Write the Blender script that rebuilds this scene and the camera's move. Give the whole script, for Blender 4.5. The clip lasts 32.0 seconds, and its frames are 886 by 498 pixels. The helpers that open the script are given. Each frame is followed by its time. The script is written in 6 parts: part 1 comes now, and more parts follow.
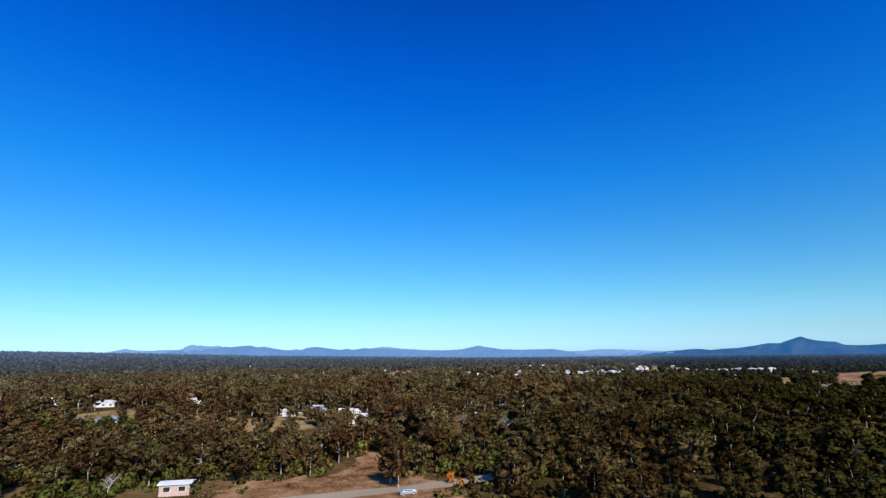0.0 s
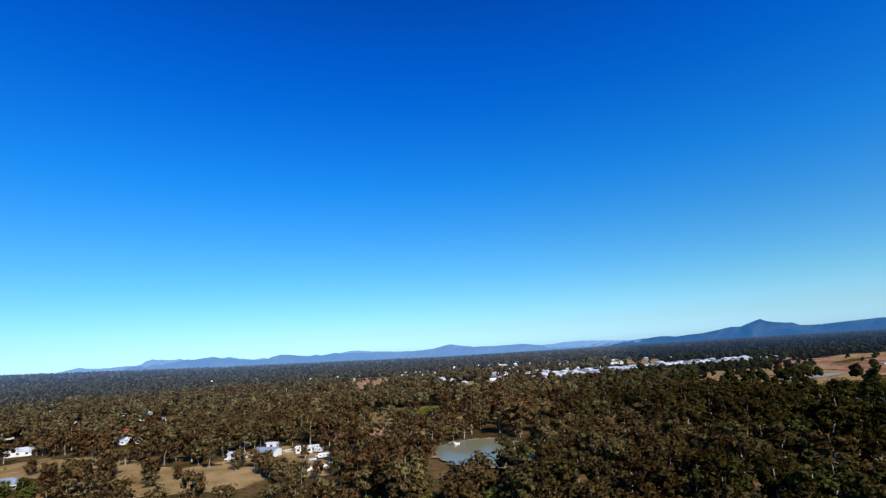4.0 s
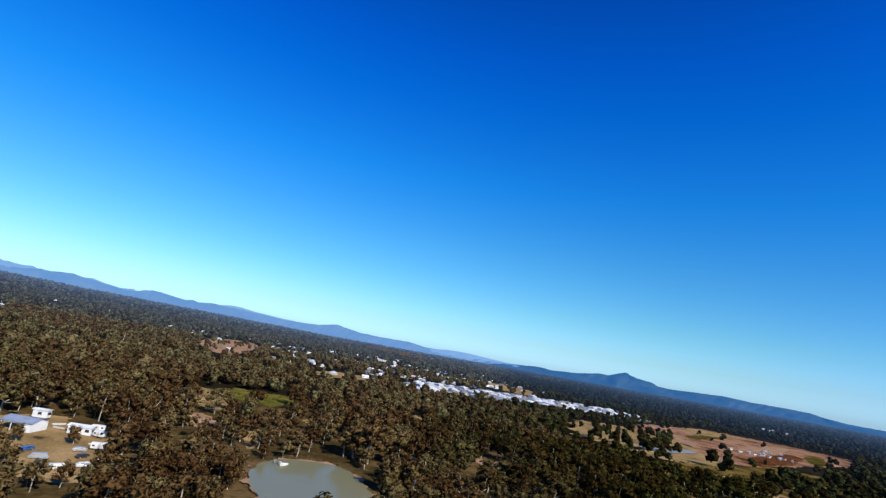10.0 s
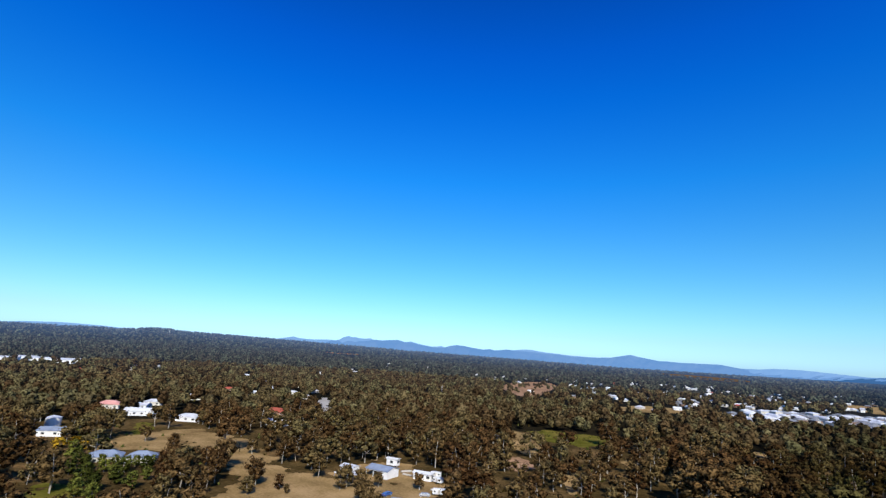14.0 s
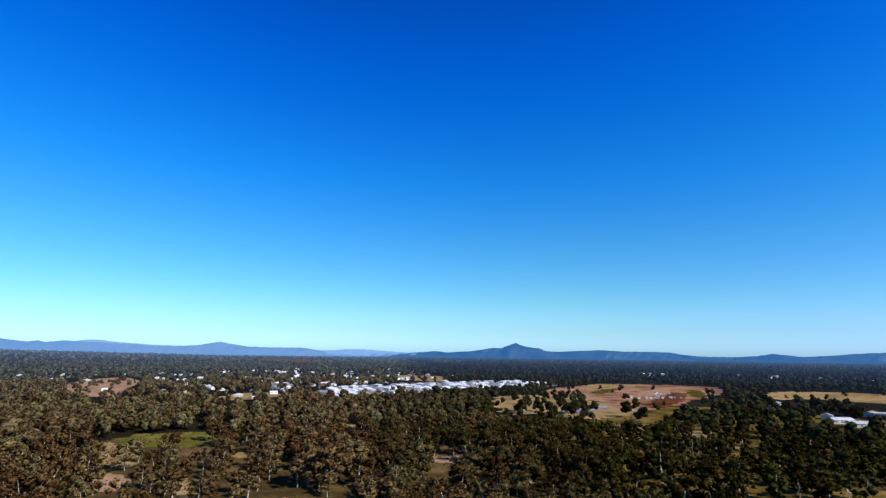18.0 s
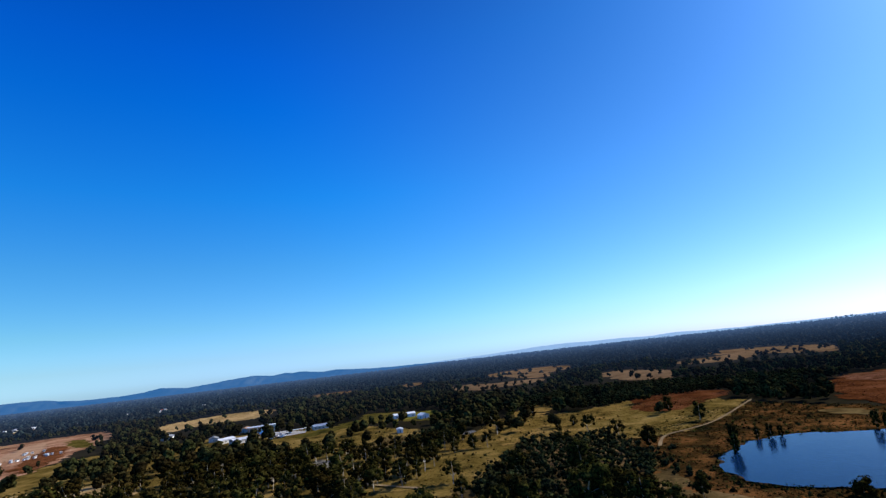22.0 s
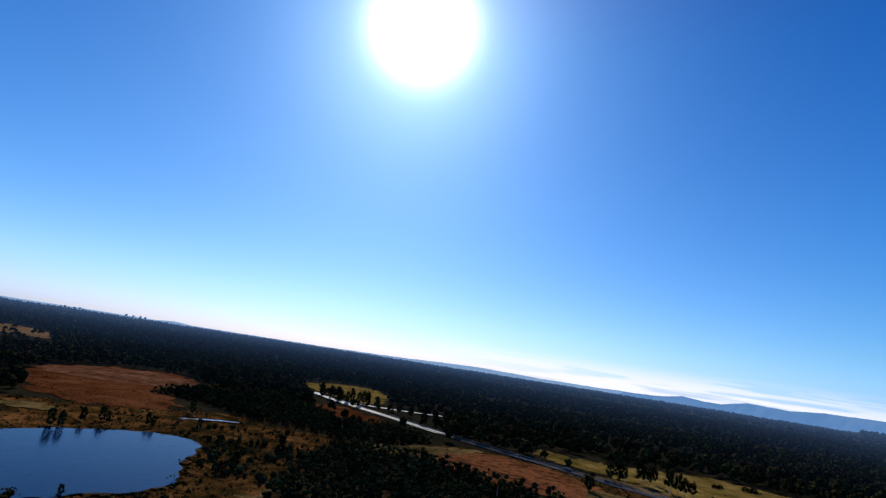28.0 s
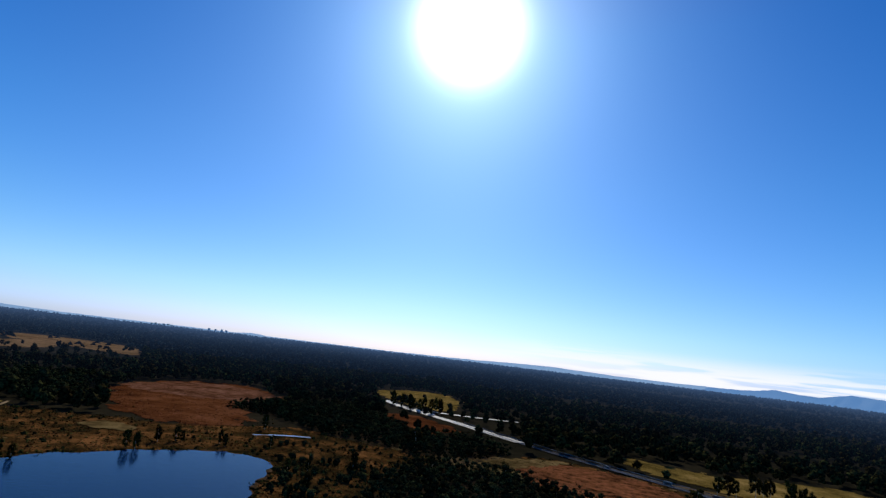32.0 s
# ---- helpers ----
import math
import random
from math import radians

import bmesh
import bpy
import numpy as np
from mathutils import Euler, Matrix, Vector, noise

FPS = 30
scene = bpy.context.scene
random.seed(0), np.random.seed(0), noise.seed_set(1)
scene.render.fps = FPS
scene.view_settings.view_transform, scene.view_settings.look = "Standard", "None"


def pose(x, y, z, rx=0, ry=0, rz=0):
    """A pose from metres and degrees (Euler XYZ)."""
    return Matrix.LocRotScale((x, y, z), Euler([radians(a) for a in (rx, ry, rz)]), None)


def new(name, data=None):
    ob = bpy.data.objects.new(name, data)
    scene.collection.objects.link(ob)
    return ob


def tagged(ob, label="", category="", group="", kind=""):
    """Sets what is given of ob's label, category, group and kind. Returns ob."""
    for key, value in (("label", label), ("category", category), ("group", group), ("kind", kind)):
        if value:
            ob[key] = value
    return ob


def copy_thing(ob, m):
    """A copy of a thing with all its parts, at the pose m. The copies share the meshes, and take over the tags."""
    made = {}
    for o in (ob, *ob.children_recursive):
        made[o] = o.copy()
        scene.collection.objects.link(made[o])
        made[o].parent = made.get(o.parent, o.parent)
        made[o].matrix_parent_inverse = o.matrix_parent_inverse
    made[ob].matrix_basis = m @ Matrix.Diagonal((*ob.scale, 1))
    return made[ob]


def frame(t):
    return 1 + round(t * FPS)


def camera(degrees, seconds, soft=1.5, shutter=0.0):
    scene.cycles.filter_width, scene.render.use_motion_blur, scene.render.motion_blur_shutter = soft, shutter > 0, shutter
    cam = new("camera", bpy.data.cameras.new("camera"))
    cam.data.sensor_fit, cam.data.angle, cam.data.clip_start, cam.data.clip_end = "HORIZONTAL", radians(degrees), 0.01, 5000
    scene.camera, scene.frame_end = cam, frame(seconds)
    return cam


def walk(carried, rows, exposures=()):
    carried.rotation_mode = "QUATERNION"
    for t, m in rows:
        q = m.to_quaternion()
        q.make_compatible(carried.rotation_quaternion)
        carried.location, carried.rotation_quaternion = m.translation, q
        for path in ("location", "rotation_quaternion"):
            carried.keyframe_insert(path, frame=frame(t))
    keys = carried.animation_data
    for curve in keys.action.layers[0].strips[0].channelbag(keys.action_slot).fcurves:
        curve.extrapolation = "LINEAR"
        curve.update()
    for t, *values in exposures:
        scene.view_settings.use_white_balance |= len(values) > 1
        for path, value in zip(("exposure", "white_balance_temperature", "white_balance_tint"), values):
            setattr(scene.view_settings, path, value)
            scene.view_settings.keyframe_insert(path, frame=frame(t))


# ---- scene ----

cam = camera(82.58, 32.0, soft=1.35)

# ---- the camera's way: seconds, x, y, z, pitch up, lean to the right, heading clockwise from +y ----
PATH = [
    (0.0, 4.9, -115.6, 35.4, 11.93, 0.75, 0.00), (0.5, 5.1, -111.2, 37.2, 11.89, 0.01, -0.40), (1.0, 5.1, -106.1, 38.5, 11.95, -0.81, -0.75),
    (1.5, 4.9, -100.8, 39.7, 11.98, -1.36, -1.09), (2.0, 4.9, -96.0, 41.2, 12.00, -0.80, -0.83), (2.5, 4.9, -90.8, 43.4, 11.87, 0.47, -0.11),
    (3.0, 4.9, -86.1, 45.2, 11.76, 1.72, 0.96), (3.5, 5.1, -81.7, 46.6, 11.67, 2.89, 2.29), (4.0, 5.6, -77.4, 47.8, 11.62, 3.88, 3.81),
    (4.5, 6.4, -73.2, 48.9, 11.60, 4.64, 5.44), (5.0, 7.6, -68.7, 49.8, 11.63, 5.08, 7.08), (5.5, 8.3, -64.7, 51.0, 11.62, 6.64, 10.33),
    (6.0, 9.4, -60.8, 52.1, 11.57, 7.89, 13.89), (6.5, 10.8, -56.2, 53.7, 11.54, 6.30, 15.03), (7.0, 11.9, -52.5, 55.3, 11.51, 3.94, 15.02),
    (7.5, 13.0, -48.7, 56.5, 11.54, 1.12, 14.42), (8.0, 14.8, -44.6, 57.5, 11.52, -2.52, 13.21), (8.5, 16.4, -40.6, 57.9, 11.51, -4.82, 12.75),
    (9.0, 17.7, -37.1, 58.0, 11.46, -6.20, 13.16), (9.5, 18.5, -34.1, 58.2, 11.27, -9.53, 13.67), (10.0, 19.2, -31.4, 58.2, 11.22, -10.04, 13.77),
    (10.5, 19.9, -29.1, 58.3, 11.27, -6.21, 12.65), (11.0, 22.7, -25.5, 58.3, 11.34, -2.29, 2.60), (11.5, 23.1, -23.4, 57.7, 11.55, -1.39, -3.69),
    (12.0, 22.4, -22.3, 57.3, 11.55, -2.53, -7.92), (12.5, 22.1, -21.7, 57.2, 11.51, -3.00, -9.85), (13.0, 21.7, -21.2, 57.1, 11.48, -3.01, -12.27),
    (13.5, 20.7, -20.3, 57.6, 11.40, -3.39, -15.72), (14.0, 17.6, -20.3, 57.8, 11.53, -3.25, -16.86), (14.5, 13.2, -20.8, 57.9, 11.75, -2.75, -15.81),
    (15.0, 8.4, -21.4, 57.9, 11.92, -2.04, -12.66), (15.5, 4.2, -21.6, 58.1, 11.93, -1.27, -7.53), (16.0, 1.5, -21.1, 58.6, 11.64, -0.60, -0.52),
    (16.5, -0.1, -19.7, 59.0, 11.27, -1.30, 5.53), (17.0, -1.3, -16.8, 59.1, 11.45, -1.14, 12.47), (17.5, -1.6, -13.5, 59.1, 11.44, -1.19, 19.57),
    (18.0, -1.7, -10.7, 59.2, 11.52, -0.64, 27.38), (18.5, -2.1, -8.7, 59.1, 11.49, 0.64, 36.39), (19.0, -2.2, -6.0, 59.1, 11.42, -0.87, 42.91),
    (19.5, -1.8, -3.1, 59.4, 11.62, -2.97, 47.73), (20.0, -0.0, -0.0, 60.0, 11.76, -1.54, 55.79), (20.5, 2.2, 3.0, 59.9, 11.86, -0.79, 62.66),
    (21.0, 3.8, 4.8, 59.7, 12.12, 0.90, 69.91), (21.5, 4.2, 6.1, 59.4, 12.26, 3.70, 79.10), (22.0, 5.4, 8.1, 59.1, 12.15, 6.36, 90.15),
    (22.5, 7.7, 9.1, 59.2, 12.11, 6.72, 99.44), (23.0, 10.8, 9.1, 60.0, 12.10, 7.49, 109.32), (23.5, 13.6, 9.3, 61.1, 11.98, 8.13, 119.42),
    (24.0, 15.3, 8.7, 61.8, 12.01, 8.13, 128.50), (24.5, 16.7, 7.8, 61.5, 12.14, 8.03, 137.56), (25.0, 18.3, 7.0, 60.8, 12.24, 7.28, 145.71),
    (25.5, 20.8, 5.6, 60.6, 12.27, 6.52, 153.57), (26.0, 22.9, 4.1, 60.3, 12.38, 4.38, 159.62), (26.5, 24.7, 2.8, 60.1, 12.53, -0.32, 162.07),
    (27.0, 26.2, 0.8, 59.9, 12.59, -4.25, 162.86), (27.5, 27.7, -1.6, 59.8, 12.60, -7.20, 162.60), (28.0, 28.9, -4.1, 59.7, 12.59, -8.96, 161.93),
    (28.5, 30.0, -6.6, 59.6, 12.59, -9.32, 161.47), (29.0, 30.8, -8.7, 59.4, 12.64, -8.07, 161.85), (29.5, 31.9, -11.1, 59.4, 12.67, -6.46, 162.19),
    (30.0, 33.2, -13.7, 59.6, 12.60, -6.11, 161.67), (30.5, 35.2, -16.7, 59.8, 12.57, -8.25, 158.83), (31.0, 36.9, -19.5, 60.5, 12.42, -7.80, 156.73),
    (31.5, 38.4, -21.9, 61.2, 12.28, -6.88, 155.93), (32.0, 39.5, -24.4, 62.7, 11.77, -6.83, 154.85),
]
EXPOSURES = [(0.0, 0.0), (9.0, 0.02), (13.0, 0.07), (16.0, 0.05), (17.5, 0.09), (19.0, 0.2), (21.5, 0.18), (23.0, -0.07), (25.0, -0.27), (32.0, -0.35)]
walk(cam, [(t, pose(x, y, z, 90 + p, 0, -a) @ pose(0, 0, 0, 0, 0, -r)) for t, x, y, z, p, r, a in PATH], EXPOSURES)

# ---- sky, sun ----
SUN_AZ, SUN_EL = radians(155.0), radians(35.5)
sun_way = Vector((math.sin(SUN_AZ) * math.cos(SUN_EL), math.cos(SUN_AZ) * math.cos(SUN_EL), math.sin(SUN_EL)))


def graph(tree):
    """Shortcuts for a node tree: add a node, link two sockets, do arithmetic."""
    nodes, links = tree.nodes, tree.links

    def node(kind, operation=None, smooth=False):
        n = nodes.new(kind)
        if operation:
            n.operation = operation
        if smooth:
            n.interpolation_type = "SMOOTHSTEP"
        return n

    def link(a, b):
        links.new(a, b)

    def calc(op, a, b=0.0):
        n = node("ShaderNodeMath", operation=op)
        for i, v in enumerate((a, b)):
            if isinstance(v, (int, float)):
                n.inputs[i].default_value = v
            else:
                link(v, n.inputs[i])
        return n.outputs[0]

    return node, link, calc


world = bpy.data.worlds.new("sky")
scene.world = world
world.use_nodes = True
world.node_tree.nodes.clear()
node, link, calc = graph(world.node_tree)
sky = node("ShaderNodeTexSky")
sky.sky_type, sky.sun_disc, sky.sun_elevation, sky.sun_rotation = "NISHITA", False, SUN_EL, SUN_AZ
sky.air_density, sky.dust_density, sky.ozone_density, sky.altitude = 1.0, 0.4, 2.5, 60
deep = node("ShaderNodeHueSaturation")
deep.inputs["Saturation"].default_value = 1.25
link(sky.outputs[0], deep.inputs["Color"])
# the sky is tinted deeper blue overhead and less yellow at the skyline than the model's; the unseen zenith is darkened
# to weaken the fill light
coord = node("ShaderNodeTexCoord")
split = node("ShaderNodeSeparateXYZ")
link(coord.outputs["Generated"], split.inputs[0])


def sky_ramp(stops):
    ramp = node("ShaderNodeValToRGB")
    for k, row in enumerate(stops):
        stop = ramp.color_ramp.elements[k] if k < 2 else ramp.color_ramp.elements.new(row[0])
        stop.position = row[0]
    for stop, (at, red, green, blue) in zip(sorted(ramp.color_ramp.elements, key=lambda e: e.position), stops):
        stop.color = (red / 2.5, green / 2.5, blue / 2.5, 1)
    link(split.outputs[2], ramp.inputs[0])
    return ramp.outputs[0]


away = sky_ramp(((0.012, 0.73, 1.27, 2.3), (0.04, 0.71, 1.12, 1.65), (0.096, 0.64, 1.14, 1.38), (0.2, 0.44, 1.14, 1.50), (0.326, 0.13, 1.10, 1.80), (0.47, 0.02, 0.90, 1.95), (0.54, 0.01, 0.78, 1.95), (0.75, 0.01, 0.42, 1.3), (1.0, 0.01, 0.26, 0.85)))
across = sky_ramp(((0.012, 0.71, 1.25, 2.65), (0.04, 0.69, 1.11, 1.98), (0.096, 0.62, 1.13, 1.60), (0.2, 0.43, 1.13, 1.60), (0.326, 0.13, 1.10, 1.85), (0.47, 0.02, 0.90, 1.95), (0.54, 0.01, 0.78, 1.95), (0.75, 0.01, 0.42, 1.3), (1.0, 0.01, 0.26, 0.85)))
sunward = sky_ramp(((0.012, 0.84, 1.09, 2.45), (0.05, 0.78, 1.07, 1.95), (0.1, 0.76, 1.06, 1.52), (0.33, 0.52, 0.98, 1.45), (0.57, 0.22, 0.80, 1.38), (0.8, 0.10, 0.45, 1.1), (1.0, 0.01, 0.26, 0.85)))
dot = node("ShaderNodeVectorMath", operation="DOT_PRODUCT")
link(coord.outputs["Generated"], dot.inputs[0])
dot.inputs[1].default_value = sun_way
towards = node("ShaderNodeMapRange", smooth=True)
towards.inputs[1].default_value, towards.inputs[2].default_value = 0.3, 0.85
link(dot.outputs["Value"], towards.inputs[0])
sideways = node("ShaderNodeMapRange", smooth=True)
sideways.inputs[1].default_value, sideways.inputs[2].default_value = -0.35, 0.15
link(dot.outputs["Value"], sideways.inputs[0])
half = node("ShaderNodeMix")
half.data_type = "RGBA"
link(sideways.outputs[0], half.inputs[0])
link(away, half.inputs[6])
link(across, half.inputs[7])
air = node("ShaderNodeMix")
air.data_type = "RGBA"
link(towards.outputs[0], air.inputs[0])
link(half.outputs[2], air.inputs[6])
link(sunward, air.inputs[7])
airy = node("ShaderNodeVectorMath", "SCALE")
link(air.outputs[2], airy.inputs[0])
airy.inputs["Scale"].default_value = 2.5
tinted = node("ShaderNodeVectorMath", "MULTIPLY")
link(deep.outputs[0], tinted.inputs[0])
link(airy.outputs[0], tinted.inputs[1])
# the bright air round the sun
near_sun = calc("MAXIMUM", dot.outputs["Value"], 0.0)
core = calc("ADD", calc("MULTIPLY", calc("POWER", near_sun, 480.0), 60.0), calc("MULTIPLY", calc("POWER", near_sun, 70.0), 5.0))
wide = calc("MULTIPLY", calc("POWER", near_sun, 14.0), 1.7)
total = tinted.outputs[0]
for amount, colour in ((core, (1.0, 1.0, 1.0)), (wide, (0.85, 0.95, 1.25))):
    bright, more = node("ShaderNodeVectorMath", "SCALE"), node("ShaderNodeVectorMath", "ADD")
    bright.inputs[0].default_value = colour
    link(amount, bright.inputs["Scale"])
    link(total, more.inputs[0])
    link(bright.outputs[0], more.inputs[1])
    total = more.outputs[0]
# thin low cloud near the southern skyline
stretch = node("ShaderNodeMapping")
stretch.inputs["Scale"].default_value = (3.0, 3.0, 55.0)
link(coord.outputs["Generated"], stretch.inputs[0])
wisps = node("ShaderNodeTexNoise")
wisps.inputs["Scale"].default_value, wisps.inputs["Detail"].default_value = 2.2, 6
link(stretch.outputs[0], wisps.inputs["Vector"])
low = node("ShaderNodeMapRange", smooth=True)
low.inputs[1].default_value, low.inputs[2].default_value, low.inputs[3].default_value, low.inputs[4].default_value = 0.055, 0.012, 0.0, 1.0
link(split.outputs[2], low.inputs[0])
south = node("ShaderNodeMapRange", smooth=True)
south.inputs[1].default_value, south.inputs[2].default_value = 0.88, 0.985
southward = node("ShaderNodeVectorMath", operation="DOT_PRODUCT")
link(coord.outputs["Generated"], southward.inputs[0])
southward.inputs[1].default_value = (math.sin(radians(186)), math.cos(radians(186)), 0)
link(southward.outputs["Value"], south.inputs[0])
puff = node("ShaderNodeMapRange", smooth=True)
puff.inputs[1].default_value, puff.inputs[2].default_value = 0.40, 0.56
link(wisps.outputs["Fac"], puff.inputs[0])
cover = calc("MULTIPLY", calc("MULTIPLY", low.outputs[0], south.outputs[0]), calc("MULTIPLY", puff.outputs[0], 0.95))
cloudy = node("ShaderNodeMix")
cloudy.data_type = "RGBA"
link(cover, cloudy.inputs[0])
link(total, cloudy.inputs[6])
cloudy.inputs[7].default_value = (12.5, 12.6, 13.2, 1)
back = node("ShaderNodeBackground")
back.inputs["Strength"].default_value = 0.1
link(cloudy.outputs[2], back.inputs["Color"])
link(back.outputs[0], node("ShaderNodeOutputWorld").inputs[0])

sun = new("sun", bpy.data.lights.new("sun", "SUN"))
sun.data.energy, sun.data.angle, sun.data.color = 5.0, radians(0.53), (1.0, 0.95, 0.86)
sun.rotation_euler = (-sun_way).to_track_quat("-Z", "Y").to_euler()

# ---- materials ----
MATS = {}


def surface(name, dark, light, size=4.0, fine=0.5, rough=0.95, bump=0.0, spec=0.0, metal=0.0, third=None, frayed=False):
    """A two-tone surface with broad stains and fine grain at real-world size."""
    if name in MATS:
        return MATS[name]
    m = bpy.data.materials.new(name)
    m.use_nodes = True
    node, link, calc = graph(m.node_tree)
    bsdf = m.node_tree.nodes["Principled BSDF"]
    geo = node("ShaderNodeNewGeometry")
    broad, grain = node("ShaderNodeTexNoise"), node("ShaderNodeTexNoise")
    for n, s, d in ((broad, size, 5), (grain, fine, 3)):
        n.inputs["Scale"].default_value, n.inputs["Detail"].default_value = 1.0 / s, d
        link(geo.outputs["Position"], n.inputs["Vector"])
    wide = node("ShaderNodeTexNoise")
    wide.inputs["Scale"].default_value = 0.22 / size
    link(geo.outputs["Position"], wide.inputs["Vector"])
    mix = calc("ADD", calc("MULTIPLY", broad.outputs["Fac"], 0.45), calc("ADD", calc("MULTIPLY", grain.outputs["Fac"], 0.25), calc("MULTIPLY", wide.outputs["Fac"], 0.30)))
    ramp = node("ShaderNodeValToRGB")
    ramp.color_ramp.elements[0].position, ramp.color_ramp.elements[1].position = 0.39, 0.61
    ramp.color_ramp.elements[0].color, ramp.color_ramp.elements[1].color = (*dark, 1), (*light, 1)
    if third:
        ramp.color_ramp.elements.new(0.5).color = (*third, 1)
    link(mix, ramp.inputs[0])
    link(ramp.outputs[0], bsdf.inputs["Base Color"])
    bsdf.inputs["Roughness"].default_value, bsdf.inputs["Specular IOR Level"].default_value, bsdf.inputs["Metallic"].default_value = rough, spec, metal
    if bump:
        b = node("ShaderNodeBump")
        b.inputs["Strength"].default_value, b.inputs["Distance"].default_value = 0.6, bump
        link(grain.outputs["Fac"], b.inputs["Height"])
        link(b.outputs[0], bsdf.inputs["Normal"])
    if frayed:
        # the patch thins out raggedly towards its edge
        rim, gone, both = node("ShaderNodeAttribute"), node("ShaderNodeBsdfTransparent"), node("ShaderNodeMixShader")
        rim.attribute_name = "inner"
        link(calc("GREATER_THAN", calc("ADD", rim.outputs["Fac"], calc("MULTIPLY", calc("SUBTRACT", broad.outputs["Fac"], 0.5), 2.6)), 0.5), both.inputs[0])
        link(gone.outputs[0], both.inputs[1])
        link(bsdf.outputs[0], both.inputs[2])
        link(both.outputs[0], m.node_tree.nodes["Material Output"].inputs[0])
    MATS[name] = m
    return m


def leaves(name, west, east, by_tree, air=0.0, tuft=0.85):
    """Foliage: one tone a tree, fine light leaf clumps with shade painted between them, browner gums in the west and
    darker green in the east.
    """
    m = bpy.data.materials.new(name)
    m.use_nodes = True
    node, link, calc = graph(m.node_tree)
    bsdf = m.node_tree.nodes["Principled BSDF"]
    geo = node("ShaderNodeNewGeometry")
    if by_tree:
        tone = node("ShaderNodeObjectInfo").outputs["Random"]
    else:
        kept = node("ShaderNodeAttribute")
        kept.attribute_name = "tone"
        tone = kept.outputs["Fac"]
    place = node("ShaderNodeSeparateXYZ")
    link(geo.outputs["Position"], place.inputs[0])
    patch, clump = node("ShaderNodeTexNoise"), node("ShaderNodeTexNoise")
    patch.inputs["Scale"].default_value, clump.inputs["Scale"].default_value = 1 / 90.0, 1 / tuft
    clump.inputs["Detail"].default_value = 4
    for n in (patch, clump):
        link(geo.outputs["Position"], n.inputs["Vector"])
    ramps = []
    for two in (west, east):
        ramp = node("ShaderNodeValToRGB")
        ramp.color_ramp.elements[0].position, ramp.color_ramp.elements[1].position = 0.1, 0.9
        ramp.color_ramp.elements[0].color, ramp.color_ramp.elements[1].color = (*two[0], 1), (*two[1], 1)
        link(calc("ADD", calc("MULTIPLY", tone, 0.8), calc("SUBTRACT", patch.outputs["Fac"], 0.4)), ramp.inputs[0])
        ramps.append(ramp)
    # the dark eastern tone is spread over the south too, for its backlit crowns
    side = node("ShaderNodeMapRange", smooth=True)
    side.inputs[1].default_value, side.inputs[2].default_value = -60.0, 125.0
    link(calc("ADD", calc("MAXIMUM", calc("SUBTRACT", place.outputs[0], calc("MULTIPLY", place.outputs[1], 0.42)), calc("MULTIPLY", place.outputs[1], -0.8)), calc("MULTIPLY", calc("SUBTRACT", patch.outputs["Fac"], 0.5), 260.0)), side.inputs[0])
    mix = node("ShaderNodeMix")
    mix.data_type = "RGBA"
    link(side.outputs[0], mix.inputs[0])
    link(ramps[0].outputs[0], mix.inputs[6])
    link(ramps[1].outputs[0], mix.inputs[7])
    # shade between the leaf clumps, multiplied into the leaf colour
    gap_shade = node("ShaderNodeMapRange", smooth=True)
    gap_shade.inputs[1].default_value, gap_shade.inputs[2].default_value, gap_shade.inputs[3].default_value, gap_shade.inputs[4].default_value = 0.38, 0.61, 0.13, 1.42
    link(clump.outputs["Fac"], gap_shade.inputs[0])
    south = node("ShaderNodeMapRange", smooth=True)   # the darkness of backlit crowns is put into the southern leaf colour
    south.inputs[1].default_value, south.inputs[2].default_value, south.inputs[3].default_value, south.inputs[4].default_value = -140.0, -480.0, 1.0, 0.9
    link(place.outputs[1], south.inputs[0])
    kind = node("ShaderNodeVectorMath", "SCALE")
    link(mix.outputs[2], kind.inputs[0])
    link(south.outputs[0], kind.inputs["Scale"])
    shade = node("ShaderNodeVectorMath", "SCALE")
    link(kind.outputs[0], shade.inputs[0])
    link(calc("MULTIPLY", calc("MULTIPLY", calc("ADD", calc("MULTIPLY", geo.outputs["Random Per Island"], 0.4), 0.8), calc("ADD", calc("MULTIPLY", tone, 0.95), 0.46)), gap_shade.outputs[0]), shade.inputs["Scale"])
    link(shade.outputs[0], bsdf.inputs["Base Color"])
    # a crown takes the light as a soft rounded mass, roughened by its single leaves
    outward, turned, soft, leaf = node("ShaderNodeAttribute"), node("ShaderNodeVectorTransform"), node("ShaderNodeVectorMath", "SCALE"), node("ShaderNodeVectorMath", "SCALE")
    outward.attribute_name = "outward"
    turned.vector_type, turned.convert_from, turned.convert_to = "NORMAL", "OBJECT", "WORLD"
    link(outward.outputs["Vector"], turned.inputs[0])
    link(turned.outputs[0], soft.inputs[0])
    link(geo.outputs["Normal"], leaf.inputs[0])
    soft.inputs["Scale"].default_value, leaf.inputs["Scale"].default_value = 0.62, 0.38
    both, unit = node("ShaderNodeVectorMath", "ADD"), node("ShaderNodeVectorMath", "NORMALIZE")
    link(soft.outputs[0], both.inputs[0])
    link(leaf.outputs[0], both.inputs[1])
    link(both.outputs[0], unit.inputs[0])
    bump = node("ShaderNodeBump")
    bump.inputs["Strength"].default_value, bump.inputs["Distance"].default_value = 0.8, 0.7
    link(clump.outputs["Fac"], bump.inputs["Height"])
    link(unit.outputs[0], bump.inputs["Normal"])
